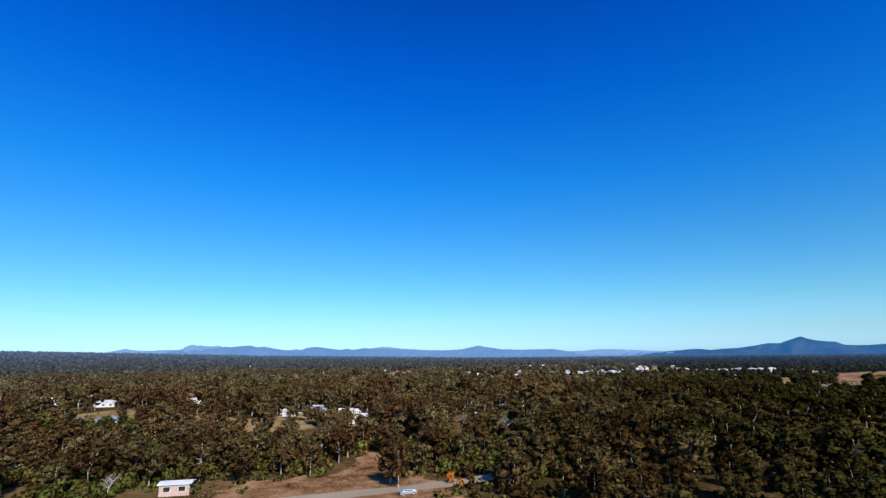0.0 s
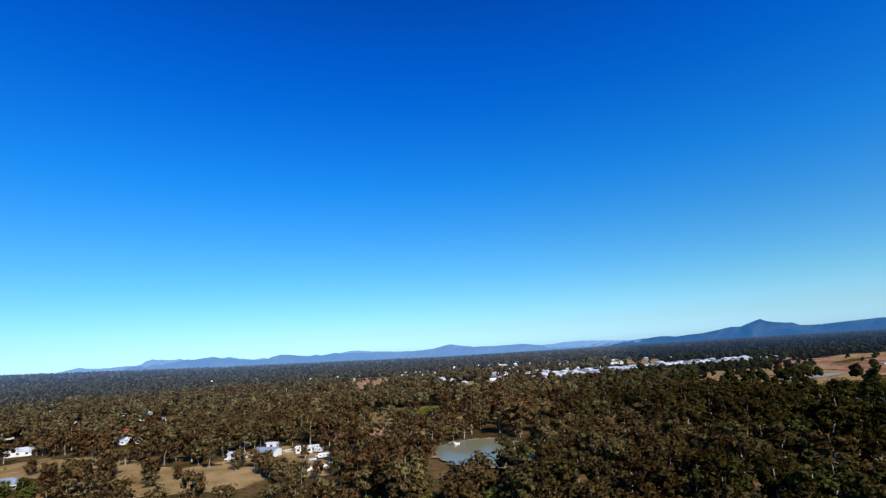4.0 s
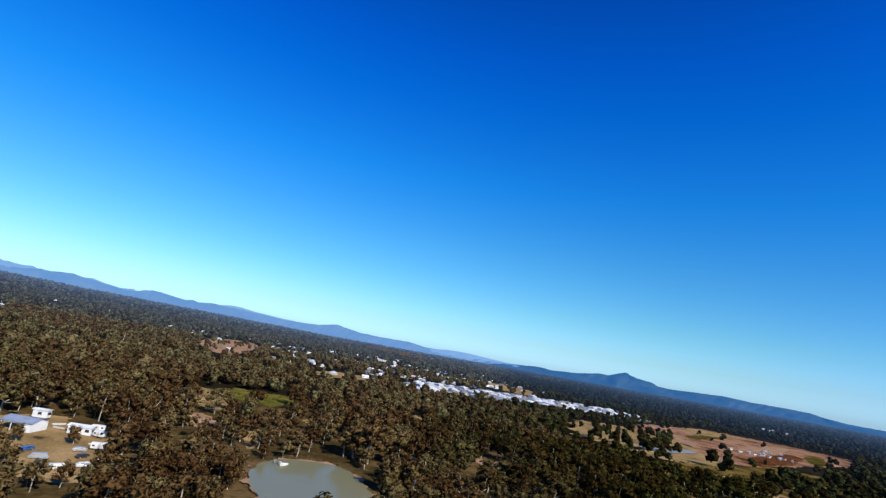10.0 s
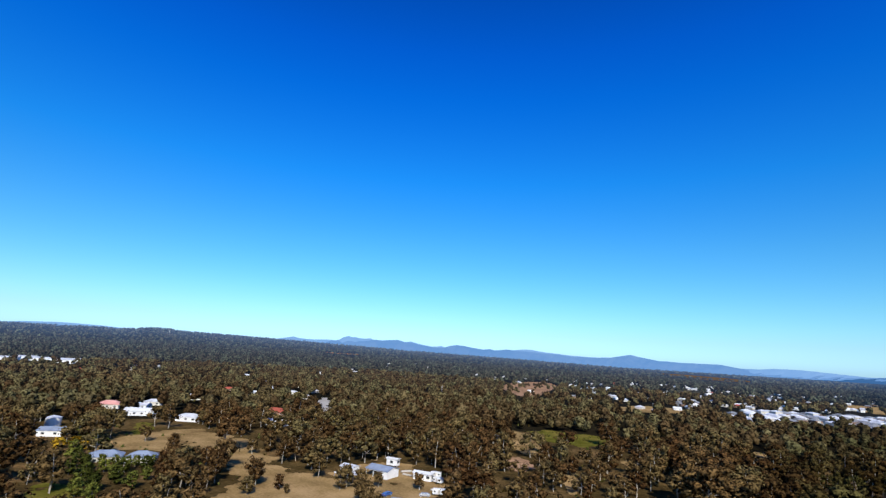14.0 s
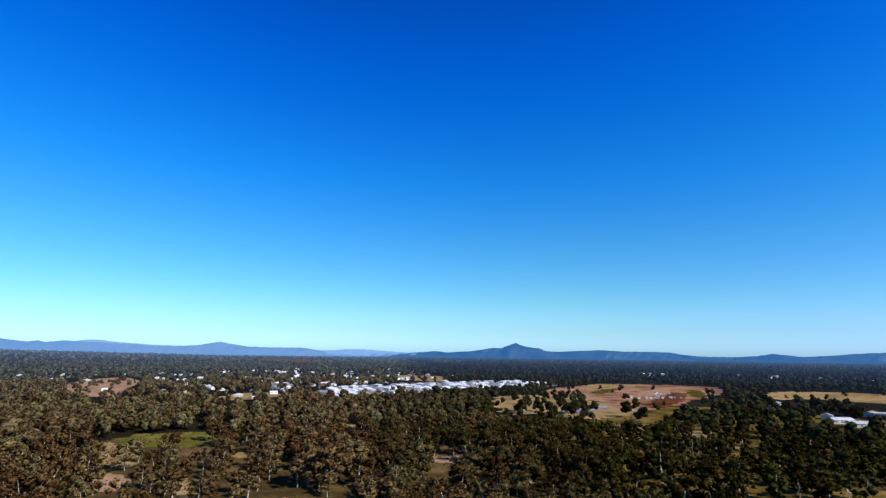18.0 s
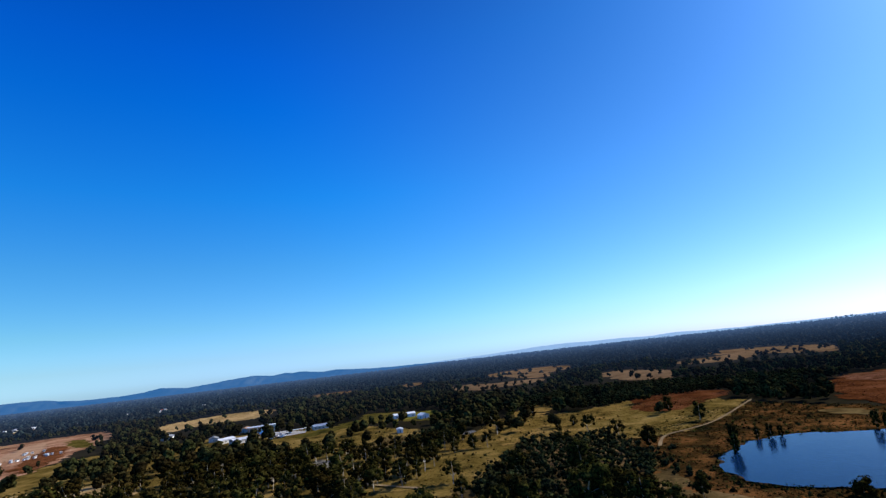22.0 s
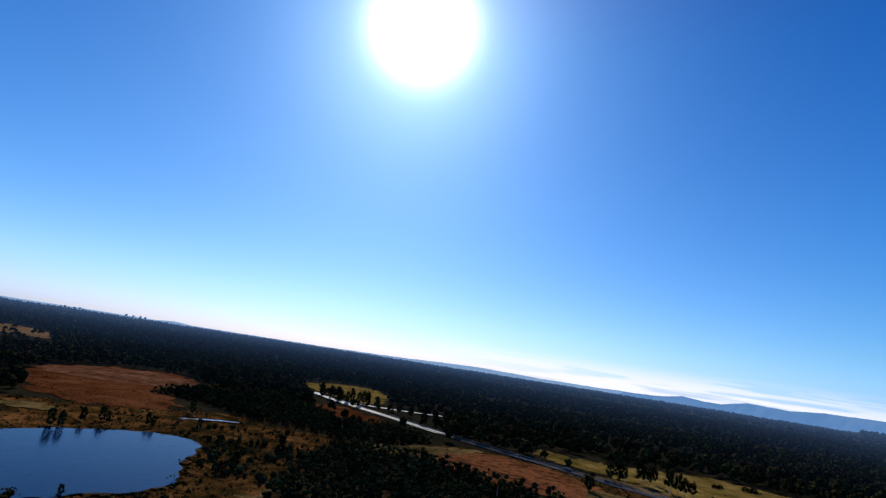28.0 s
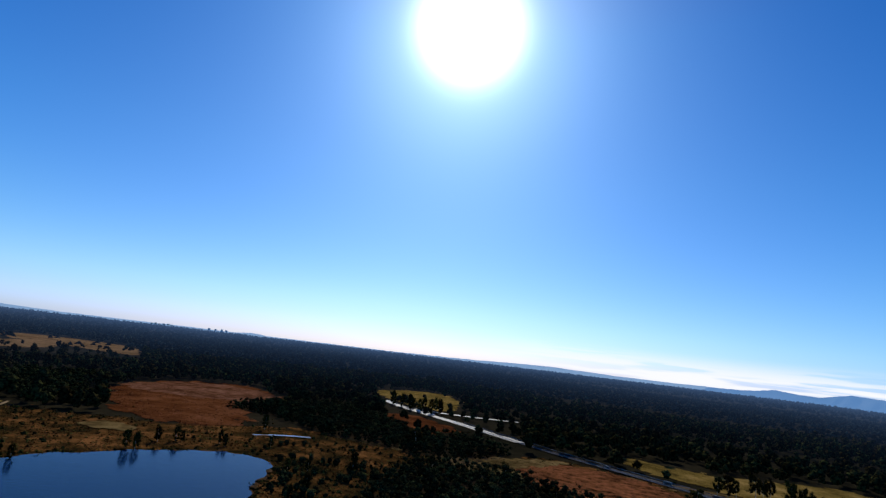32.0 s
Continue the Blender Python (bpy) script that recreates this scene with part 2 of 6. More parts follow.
    link(bump.outputs[0], bsdf.inputs["Normal"])
    bsdf.inputs["Roughness"].default_value, bsdf.inputs["Specular IOR Level"].default_value = 0.85, 0.0
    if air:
        haze_glow(node, link, calc, place, bsdf, air)
    MATS[name] = m
    return m


def haze_glow(node, link, calc, place, bsdf, air):
    """Haze painted on far forest and floor as a blue glow that grows with distance."""
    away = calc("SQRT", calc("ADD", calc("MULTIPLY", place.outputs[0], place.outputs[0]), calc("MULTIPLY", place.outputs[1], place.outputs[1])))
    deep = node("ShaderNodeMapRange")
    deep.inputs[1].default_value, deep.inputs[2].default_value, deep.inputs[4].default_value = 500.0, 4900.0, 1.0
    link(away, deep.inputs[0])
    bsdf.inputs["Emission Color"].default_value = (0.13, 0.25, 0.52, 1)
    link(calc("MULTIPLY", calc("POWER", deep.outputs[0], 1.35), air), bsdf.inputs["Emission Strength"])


def water(name, colour, rough, ripple, ior=1.33):
    m = bpy.data.materials.new(name)
    m.use_nodes = True
    node, link, calc = graph(m.node_tree)
    bsdf = m.node_tree.nodes["Principled BSDF"]
    bsdf.inputs["Base Color"].default_value, bsdf.inputs["Roughness"].default_value = (*colour, 1), rough
    bsdf.inputs["IOR"].default_value = ior
    geo, wave = node("ShaderNodeNewGeometry"), node("ShaderNodeTexNoise")
    wave.inputs["Scale"].default_value, wave.inputs["Detail"].default_value = 0.7, 3
    link(geo.outputs["Position"], wave.inputs["Vector"])
    b = node("ShaderNodeBump")
    b.inputs["Strength"].default_value, b.inputs["Distance"].default_value = 0.5, ripple
    link(wave.outputs["Fac"], b.inputs["Height"])
    link(b.outputs[0], bsdf.inputs["Normal"])
    MATS[name] = m
    return m


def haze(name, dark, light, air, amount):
    """Far hills and forest: forest and rock, with the haze put on as a blue glow of the surface."""
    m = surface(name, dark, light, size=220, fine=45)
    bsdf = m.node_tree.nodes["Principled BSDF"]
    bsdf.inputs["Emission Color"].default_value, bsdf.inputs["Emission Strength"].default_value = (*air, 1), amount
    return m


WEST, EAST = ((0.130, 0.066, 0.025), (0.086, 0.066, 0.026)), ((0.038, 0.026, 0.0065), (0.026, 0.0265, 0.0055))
# the far tones hold haze and missing crown shade in their colour
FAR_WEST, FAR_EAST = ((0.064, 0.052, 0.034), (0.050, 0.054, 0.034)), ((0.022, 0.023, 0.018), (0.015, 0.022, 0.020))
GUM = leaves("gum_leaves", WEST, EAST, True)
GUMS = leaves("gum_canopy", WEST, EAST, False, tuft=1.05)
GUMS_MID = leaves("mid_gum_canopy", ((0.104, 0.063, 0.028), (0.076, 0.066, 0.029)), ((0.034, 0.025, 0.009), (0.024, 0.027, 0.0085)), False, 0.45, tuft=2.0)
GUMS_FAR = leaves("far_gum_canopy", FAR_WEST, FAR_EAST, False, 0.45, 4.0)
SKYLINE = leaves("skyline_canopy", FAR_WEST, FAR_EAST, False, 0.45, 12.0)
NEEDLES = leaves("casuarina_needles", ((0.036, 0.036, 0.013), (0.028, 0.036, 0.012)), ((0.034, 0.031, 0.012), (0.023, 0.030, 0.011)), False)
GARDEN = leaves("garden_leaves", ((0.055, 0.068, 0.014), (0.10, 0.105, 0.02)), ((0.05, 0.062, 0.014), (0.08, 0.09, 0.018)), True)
WATTLE = leaves("wattle_flowers", ((0.34, 0.19, 0.012), (0.42, 0.26, 0.02)), ((0.34, 0.19, 0.012), (0.42, 0.26, 0.02)), True)
AUTUMN = leaves("autumn_leaves", ((0.36, 0.09, 0.02), (0.40, 0.14, 0.03)), ((0.36, 0.09, 0.02), (0.40, 0.14, 0.03)), True)
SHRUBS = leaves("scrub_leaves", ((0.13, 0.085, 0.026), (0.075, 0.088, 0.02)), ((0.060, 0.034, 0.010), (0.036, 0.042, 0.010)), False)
STRAW = leaves("standing_dry_grass", ((0.30, 0.15, 0.06), (0.36, 0.24, 0.10)), ((0.30, 0.15, 0.06), (0.36, 0.24, 0.10)), False, tuft=0.8)
TUSSOCK = leaves("pasture_tussocks", ((0.11, 0.070, 0.015), (0.15, 0.096, 0.022)), ((0.11, 0.070, 0.015), (0.15, 0.096, 0.022)), False, tuft=1.2)
RUSSET = leaves("russet_tufts", ((0.085, 0.030, 0.011), (0.135, 0.056, 0.025)), ((0.085, 0.030, 0.011), (0.135, 0.056, 0.025)), False, tuft=1.2)
BARK = surface("pale_bark", (0.20, 0.16, 0.12), (0.55, 0.50, 0.43), 1.2, 0.2)
WHITE = surface("white_sheet_metal", (0.66, 0.66, 0.65), (0.82, 0.82, 0.80), 3, 0.4, 0.45, spec=0.4)
CREAM = surface("pale_plaster", (0.50, 0.46, 0.39), (0.66, 0.62, 0.54), 3, 0.4, 0.8)
GREYROOF = surface("grey_roof", (0.16, 0.17, 0.19), (0.26, 0.27, 0.29), 3, 0.4, 0.5)
PALEROOF = surface("pale_roof", (0.42, 0.43, 0.46), (0.72, 0.72, 0.74), 4, 0.6, 0.45, spec=0.4)
BLUEROOF = surface("blue_roof", (0.17, 0.21, 0.29), (0.27, 0.32, 0.41), 3, 0.5, 0.4)
REDROOF = surface("red_tile_roof", (0.30, 0.07, 0.045), (0.42, 0.12, 0.08), 2, 0.3, 0.7)
PINKROOF = surface("pink_roof", (0.55, 0.25, 0.22), (0.68, 0.36, 0.31), 2, 0.3, 0.7)
BRICK = surface("brown_brick", (0.22, 0.13, 0.09), (0.34, 0.22, 0.15), 2, 0.2, 0.85)
GLASS = surface("dark_window", (0.02, 0.025, 0.03), (0.04, 0.045, 0.05), 2, 0.3, 0.1, spec=0.5)
DARK = surface("dark_opening", (0.012, 0.012, 0.012), (0.03, 0.03, 0.03), 2, 0.3)
GROUND = surface("forest_floor", (0.035, 0.023, 0.009), (0.19, 0.115, 0.05), 24, 2.2, bump=0.2, third=(0.085, 0.057, 0.021))
# from 400 m outward the shade under the trees is painted into the floor
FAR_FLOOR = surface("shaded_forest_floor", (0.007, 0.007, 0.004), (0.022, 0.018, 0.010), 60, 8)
# the far floor gets the same painted haze glow as the forest on it
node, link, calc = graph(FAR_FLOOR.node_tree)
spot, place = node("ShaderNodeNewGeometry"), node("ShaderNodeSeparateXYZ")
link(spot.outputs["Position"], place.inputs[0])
haze_glow(node, link, calc, place, FAR_FLOOR.node_tree.nodes["Principled BSDF"], 0.45)
ZONE = {
    "tan": surface("dry_grass", (0.17, 0.105, 0.042), (0.42, 0.275, 0.125), 14, 1.2, bump=0.15, third=(0.29, 0.19, 0.078), frayed=True),
    "green": surface("green_grass", (0.075, 0.072, 0.01), (0.19, 0.145, 0.034), 14, 1.5, bump=0.1, third=(0.12, 0.11, 0.018), frayed=True),
    "yels": surface("mown_field", (0.050, 0.034, 0.008), (0.22, 0.142, 0.043), 15, 1.5, bump=0.2, third=(0.118, 0.078, 0.018), frayed=True),
    "yel": surface("yellow_pasture", (0.050, 0.033, 0.008), (0.25, 0.152, 0.046), 13, 1.3, bump=0.3, third=(0.135, 0.086, 0.020), frayed=True),
    "heath": surface("brown_heath", (0.006, 0.007, 0.003), (0.15, 0.064, 0.019), 12, 1.0, bump=0.6, third=(0.042, 0.021, 0.006), frayed=True),
    "dirt": surface("bare_dirt", (0.25, 0.14, 0.078), (0.40, 0.245, 0.145), 9, 0.8, bump=0.05, frayed=True),
    "pale": surface("pale_dirt", (0.300, 0.240, 0.165), (0.390, 0.315, 0.225), 30, 3, bump=0.05, frayed=True),
    "red": surface("red_earth", (0.11, 0.05, 0.026), (0.42, 0.25, 0.15), 26, 3, bump=0.2, third=(0.27, 0.135, 0.074), frayed=True),
    "redf": surface("russet_grass", (0.034, 0.011, 0.004), (0.125, 0.046, 0.018), 22, 2.2, bump=0.5, third=(0.074, 0.024, 0.008), frayed=True),
    "redd": surface("red_spoil", (0.024, 0.010, 0.004), (0.20, 0.072, 0.028), 6, 1.2, bump=0.8, frayed=True),
    "olive": surface("olive_field", (0.028, 0.025, 0.005), (0.12, 0.088, 0.02), 12, 1.5, bump=0.2, third=(0.07, 0.056, 0.012), frayed=True),
    "cut": surface("cut_grass", (0.040, 0.026, 0.009), (0.15, 0.10, 0.038), 8, 1.5, bump=0.2, third=(0.088, 0.058, 0.020), frayed=True),
    "paved": surface("pale_paving", (0.30, 0.28, 0.25), (0.46, 0.43, 0.39), 5, 0.5),
    "brown": surface("brown_field", (0.08, 0.047, 0.023), (0.19, 0.12, 0.065), 26, 3, bump=0.1, frayed=True),
    "gravel": surface("grey_gravel", (0.13, 0.115, 0.09), (0.22, 0.195, 0.155), 6, 0.5, bump=0.03),
    "asphalt": surface("asphalt", (0.042, 0.041, 0.042), (0.075, 0.073, 0.072), 6, 0.4, 0.62, spec=0.14),
    "road": surface("dull_asphalt", (0.036, 0.035, 0.035), (0.066, 0.064, 0.062), 6, 0.4, 0.95),
    "estate": surface("estate_ground", (0.1, 0.085, 0.055), (0.26, 0.235, 0.19), 25, 4, frayed=True),
    "mud": surface("wet_mud", (0.018, 0.011, 0.006), (0.06, 0.036, 0.018), 5, 0.8, bump=0.05, frayed=True),
    "lake": water("lake_water", (0.003, 0.018, 0.056), 0.10, 0.11, 1.13),
    "pond": water("murky_water", (0.20, 0.19, 0.105), 0.12, 0.02, 1.16),
    "pink": surface("rough_pink_grass", (0.045, 0.017, 0.008), (0.17, 0.08, 0.046), 9, 1.6, bump=0.6, third=(0.105, 0.044, 0.021), frayed=True),
    "rust": surface("rusty_dry_grass", (0.10, 0.052, 0.02), (0.42, 0.25, 0.135), 6, 0.9, bump=0.3, third=(0.25, 0.13, 0.062), frayed=True),
    "track": surface("dirt_wheel_track", (0.14, 0.098, 0.05), (0.25, 0.18, 0.10), 7, 0.8, bump=0.05, frayed=True),
    # needle litter with the shade under the belts put into its colour
    "litter": surface("shaded_casuarina_litter", (0.008, 0.007, 0.004), (0.035, 0.023, 0.012), 6, 1.0, bump=0.3, frayed=True),
    "silt": water("silty_water", (0.24, 0.22, 0.20), 0.3, 0.03, 1.06),
    "dam": water("dam_water", (0.17, 0.165, 0.16), 0.12, 0.04, 1.14),
}

# ---- numpy helpers ----
rng = np.random.default_rng(7)
LATTICE = rng.random((257, 257))


def value_noise(x, y, size, seed=0.0):
    u, v = np.asarray(x) / size + 91.3 + seed * 17.1, np.asarray(y) / size + 47.7 + seed * 9.3
    i, j = np.floor(u).astype(int), np.floor(v).astype(int)
    f, g = u - i, v - j
    f, g = f * f * (3 - 2 * f), g * g * (3 - 2 * g)
    i, j, i1, j1 = i % 257, j % 257, (i + 1) % 257, (j + 1) % 257
    return (LATTICE[i, j] * (1 - f) + LATTICE[i1, j] * f) * (1 - g) + (LATTICE[i, j1] * (1 - f) + LATTICE[i1, j1] * f) * g


FAR_LAND = ((-180, 24), (-148, 24), (-75, 60), (-62, 80), (-52.8, 86), (-50.5, 91), (-48.9, 88), (-47.7, 91), (-46, 109), (-44.6, 108), (-43.2, 95), (-40, 90), (-34.6, 79), (-29, 69), (-23, 55), (-20, 47), (-16, 41), (-11, 32), (-4, 20), (4, 7), (19, 1), (60, 0), (83, 8), (90, 18), (100, 23), (180, 24))


def land(x, y):
    """Height of the ground: flat near by, gently rising far off, with a forested ridge to the north-west."""
    x, y = np.asarray(x, float), np.asarray(y, float)
    r, a = np.hypot(x, y), np.degrees(np.arctan2(x, y))
    far = np.interp(a, [h for h, _ in FAR_LAND], [z for _, z in FAR_LAND])
    z = far * np.clip((r - 1300) / 3300, 0, 1.05) ** 1.25
    return z + 22.0 * np.exp(-(((a + 158) % 360 - 0) / 14.0) ** 2) * np.clip((r - 2500) / 1800, 0, 1)


def inside(poly, x, y):
    p, hit = np.array(poly, float), np.zeros(len(x), bool)
    for (x0, y0), (x1, y1) in zip(p, np.roll(p, -1, 0)):
        cross = (y0 > y) != (y1 > y)
        hit ^= cross & (x < (x1 - x0) * (y - y0) / (y1 - y0 + 1e-9) + x0)
    return hit


def quad_mesh(name, verts, quads, mats, mat_index=None, tone=None, outward=None):
    me = bpy.data.meshes.new(name)
    n, k = len(verts), len(quads)
    me.vertices.add(n)
    me.vertices.foreach_set("co", np.ascontiguousarray(verts, np.float32).ravel())
    me.loops.add(4 * k)
    me.loops.foreach_set("vertex_index", np.ascontiguousarray(quads, np.int32).ravel())
    me.polygons.add(k)
    me.polygons.foreach_set("loop_start", np.arange(0, 4 * k, 4, dtype=np.int32))
    me.polygons.foreach_set("loop_total", np.full(k, 4, np.int32))
    for m in mats:
        me.materials.append(m)
    if mat_index is not None:
        me.polygons.foreach_set("material_index", np.ascontiguousarray(mat_index, np.int32))
    if tone is not None:
        me.attributes.new("tone", "FLOAT", "POINT").data.foreach_set("value", np.ascontiguousarray(tone, np.float32))
    if outward is not None:
        me.attributes.new("outward", "FLOAT_VECTOR", "POINT").data.foreach_set("vector", np.ascontiguousarray(outward, np.float32).ravel())
    me.update(calc_edges=True)
    return me


def part(name, bm, material, parent=None, label=""):
    me = bpy.data.meshes.new(name)
    bm.to_mesh(me)
    bm.free()
    me.materials.append(material)
    ob = new(name, me)
    ob.parent = parent
    return tagged(ob, label)


def block(bm, x0, y0, z0, x1, y1, z1):
    v = [bm.verts.new(c) for c in ((x0, y0, z0), (x1, y0, z0), (x1, y1, z0), (x0, y1, z0), (x0, y0, z1), (x1, y0, z1), (x1, y1, z1), (x0, y1, z1))]
    for f in ((3, 2, 1, 0), (4, 5, 6, 7), (0, 1, 5, 4), (1, 2, 6, 5), (2, 3, 7, 6), (3, 0, 4, 7)):
        bm.faces.new([v[i] for i in f])
    return bm


def solid(*boxes):
    bm = bmesh.new()
    for b in boxes:
        block(bm, *b)
    return bm


# ---- ground ----
def ground_sheet():
    radii = np.concatenate([np.linspace(0, 1300, 14), np.linspace(1500, 5200, 38)])
    angles = np.radians(np.arange(0, 360, 2.0))
    r, a = np.meshgrid(radii, angles, indexing="ij")
    x, y = r * np.sin(a), r * np.cos(a)
    verts = np.stack([x, y, land(x, y)], -1).reshape(-1, 3)
    m, n = len(radii), len(angles)
    i, j = np.meshgrid(np.arange(m - 1), np.arange(n), indexing="ij")
    k = (j + 1) % n
    quads = np.stack([i * n + j, i * n + k, (i + 1) * n + k, (i + 1) * n + j], -1).reshape(-1, 4)
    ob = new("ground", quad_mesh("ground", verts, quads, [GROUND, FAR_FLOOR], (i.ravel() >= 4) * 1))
    return tagged(ob, "brown leaf-littered forest floor with sparse dry grass", "ground", kind="structure")


ground_sheet()
ZONES = []   # outline, how many trees stand in it
PASTURES = []   # outlines of grazed grass
RUSSETS = []   # outlines of red tall grass
HEATHS = []   # outlines of rough brown grass
EARLY = []   # outlines that the flight sees from its low beginning


def smooth_outline(points, rough, seed):
    """A closed outline rounded at its corners and frayed by noise."""
    p = np.array(points, float)
    for _ in range(3):
        q = np.roll(p, -1, 0)
        p = np.stack([0.75 * p + 0.25 * q, 0.25 * p + 0.75 * q], 1).reshape(-1, 2)
    d = np.roll(p, -1, 0) - np.roll(p, 1, 0)
    normal = np.stack([d[:, 1], -d[:, 0]], -1) / (np.hypot(d[:, 0], d[:, 1])[:, None] + 1e-6)
    return p + normal * ((value_noise(p[:, 0], p[:, 1], rough * 2.5, seed) - 0.5) * 2 * rough)[:, None]


def zone(name, kind, trees, label, *points, fray=None, lift=None):
    """A patch of ground of one kind: a field, lawn, yard or sheet of water."""
    size = np.ptp(np.array(points, float), 0).min()
    p = smooth_outline(points, min(6.0, size * 0.07) if fray is None else fray, len(ZONES))
    z = 0.03 + 0.008 * len(ZONES) if lift is None else lift
    bm = bmesh.new()
    if kind in ("lake", "pond", "dam", "silt", "paved", "gravel", "asphalt"):
        bmesh.ops.triangulate(bm, faces=[bm.faces.new([bm.verts.new((x, y, z)) for x, y in p])])
    else:
        # a net of squares that knows how deep inside the outline each corner lies
        inner = bm.verts.layers.float.new("inner")
        edge = min(9.0, size * 0.16)
        step = min(12.0, max(1.2, size / 26))
        low, high = p.min(0) - edge, p.max(0) + edge
        gx, gy = np.meshgrid(np.arange(low[0], high[0] + step, step), np.arange(low[1], high[1] + step, step), indexing="ij")
        flat_x, flat_y = gx.ravel(), gy.ravel()
        near = np.full(flat_x.shape, 1e9)
        for a, b in zip(p, np.roll(p, -1, 0)):
            along = np.clip(((flat_x - a[0]) * (b[0] - a[0]) + (flat_y - a[1]) * (b[1] - a[1])) / (((b - a) ** 2).sum() + 1e-9), 0, 1)
            near = np.minimum(near, np.hypot(flat_x - a[0] - along * (b[0] - a[0]), flat_y - a[1] - along * (b[1] - a[1])))
        depth = (np.where(inside(p, flat_x, flat_y), near, -near) / edge + 0.35).reshape(gx.shape)
        high_z = land(gx, gy) + z
        verts = {}
        m, n = gx.shape
        for i in range(m - 1):
            for j in range(n - 1):
                if depth[i:i + 2, j:j + 2].max() <= 0:
                    continue
                corner = []
                for a, b in ((i, j), (i + 1, j), (i + 1, j + 1), (i, j + 1)):
                    if (a, b) not in verts:
                        v = verts[a, b] = bm.verts.new((gx[a, b], gy[a, b], high_z[a, b]))
                        v[inner] = min(1.0, max(0.0, depth[a, b]))
                    corner.append(verts[a, b])
                bm.faces.new(corner)
    ob = part(name, bm, ZONE[kind])
    tagged(ob, label, name.replace("_", " "), kind="structure")
    ZONES.append((p, trees))
    if name in ("pasture", "rough_pasture", "lawn"):
        PASTURES.append(p)
    if name in ("russet_field", "rough_grass", "spoil_heap"):
        RUSSETS.append(p)
    if name in ("brown_heath", "roadside_grass"):
        HEATHS.append(p)
    if name in ("farm_yard", "garden_lawn"):
        EARLY.append(p)
    return ob

# fields, clearings, yards (name, surface, share of trees, label, outline)
zone("open_woodland", "yels", 0.85, "yellow-green grass under open woodland", (180, 60), (300, -25), (360, -30), (480, 40), (620, 180), (560, 420), (400, 380), (300, 330), (230, 300), (180, 200))
zone("brown_heath", "heath", 0.015, "brown heath grass and low scrub round a lake", (345, -85), (440, -225), (335, -255), (300, -320), (245, -335), (185, -335), (140, -318), (135, -250), (150, -190), (165, -130), (200, -82), (265, -76))
zone("roadside_grass", "heath", 0.012, "rough brown grass beside a highway", (150, -318), (140, -385), (105, -412), (30, -378), (-85, -335), (-170, -290), (-150, -215), (0, -205), (75, -208), (62, -240), (35, -262), (48, -306), (92, -308))
zone("leaf_litter", "litter", 0.05, "needle litter under casuarinas, darkened for their shade", (172, -312), (159, -315), (127, -322), (102, -330), (73, -328), (45, -320), (36, -290), (36, -250), (58, -234), (75, -200), (110, -172), (140, -178), (158, -225), (168, -270))
zone("leaf_litter", "litter", 0.05, "needle litter under casuarinas, darkened for their shade", (372, -348), (377, -405), (340, -500), (300, -455), (262, -436), (205, -376), (193, -421), (135, -395), (158, -330), (230, -330), (258, -330), (336, -358))
zone("paddock", "tan", 0.03, "dry tan paddock with scattered gum trees", (-230, 190), (-246, 206), (-250, 240), (-240, 266), (-214, 266), (-180, 258), (-168, 254), (-130, 208), (-86, 195), (-64, 172), (-58, 146), (-84, 134), (-118, 150), (-136, 180), (-160, 206), (-195, 205))
zone("garden_lawn", "green", 0.05, "green house garden lawn among trees", (-242, 225), (-280, 269), (-266, 271), (-238, 240))
zone("garden_lawn", "green", 0.25, "green lawn beside low garden trees", (-173, 118), (-190, 136), (-170, 143), (-155, 122))
zone("street", "paved", 0.0, "short pale grey street end among houses", (-211, 390), (-278, 507), (-266, 512), (-201, 393))
zone("farm_yard", "tan", 0.01, "bare dirt yard round farm sheds", (-103, 224), (-81, 245), (-52, 233), (-40, 204), (-34, 178), (-33, 156), (-47, 150), (-64, 170), (-76, 196), (-96, 200), fray=2.0)
zone("paddock", "tan", 0.15, "dry grass clearing in the forest", (-52, 405), (-33, 400), (-14, 345), (-12, 296), (-36, 320))
zone("paddock", "green", 0.08, "green mown clearing among gum trees", (-31, 378), (-28, 420), (-4, 418), (17, 425), (34, 400), (30, 372), (15, 350), (-8, 358))
zone("dirt_clearing", "dirt", 0.0, "bare orange dirt clearing", (-32, 289), (-24, 297), (-13, 282), (-12, 258), (-25, 252))
for n, ring in enumerate((((3, 282), (9, 284), (13, 224), (6, 222)), ((31, 315), (39, 325), (45, 311), (38, 298)), ((85, 398), (98, 418), (103, 403), (90, 386)), ((122, 405), (136, 419), (132, 388), (119, 376)))):
    zone("forest_clearing", "tan", 0.1, "small dry clearing in the forest", *ring)
zone("brown_clearing", "tan", 0.1, "brown grass clearing before a suburb", (50, 720), (96, 766), (140, 752), (128, 685), (78, 655), (45, 655))
zone("bare_lot", "dirt", 0.2, "pale bare building lot among trees", (-175, 1100), (-90, 1300), (-50, 1109), (-60, 760), (-100, 740))
zone("estate_ground", "estate", 0.02, "streets and yards of a new housing estate", (150, 610), (155, 700), (220, 800), (400, 868), (540, 890), (665, 825), (652, 745), (545, 698), (390, 640), (240, 580))
zone("paddock", "tan", 0.22, "dry grass and bare soil round a sediment pond", (318, 395), (346, 440), (416, 485), (470, 500), (480, 440), (455, 400), (400, 362), (352, 352), (322, 366))
zone("farm_grass", "olive", 0.06, "green grass round farm sheds", (500, 165), (530, 175), (575, 150), (610, 125), (690, 130), (655, 82), (615, 30), (560, 12), (530, 25), (548, 60), (572, 95), (540, 130))
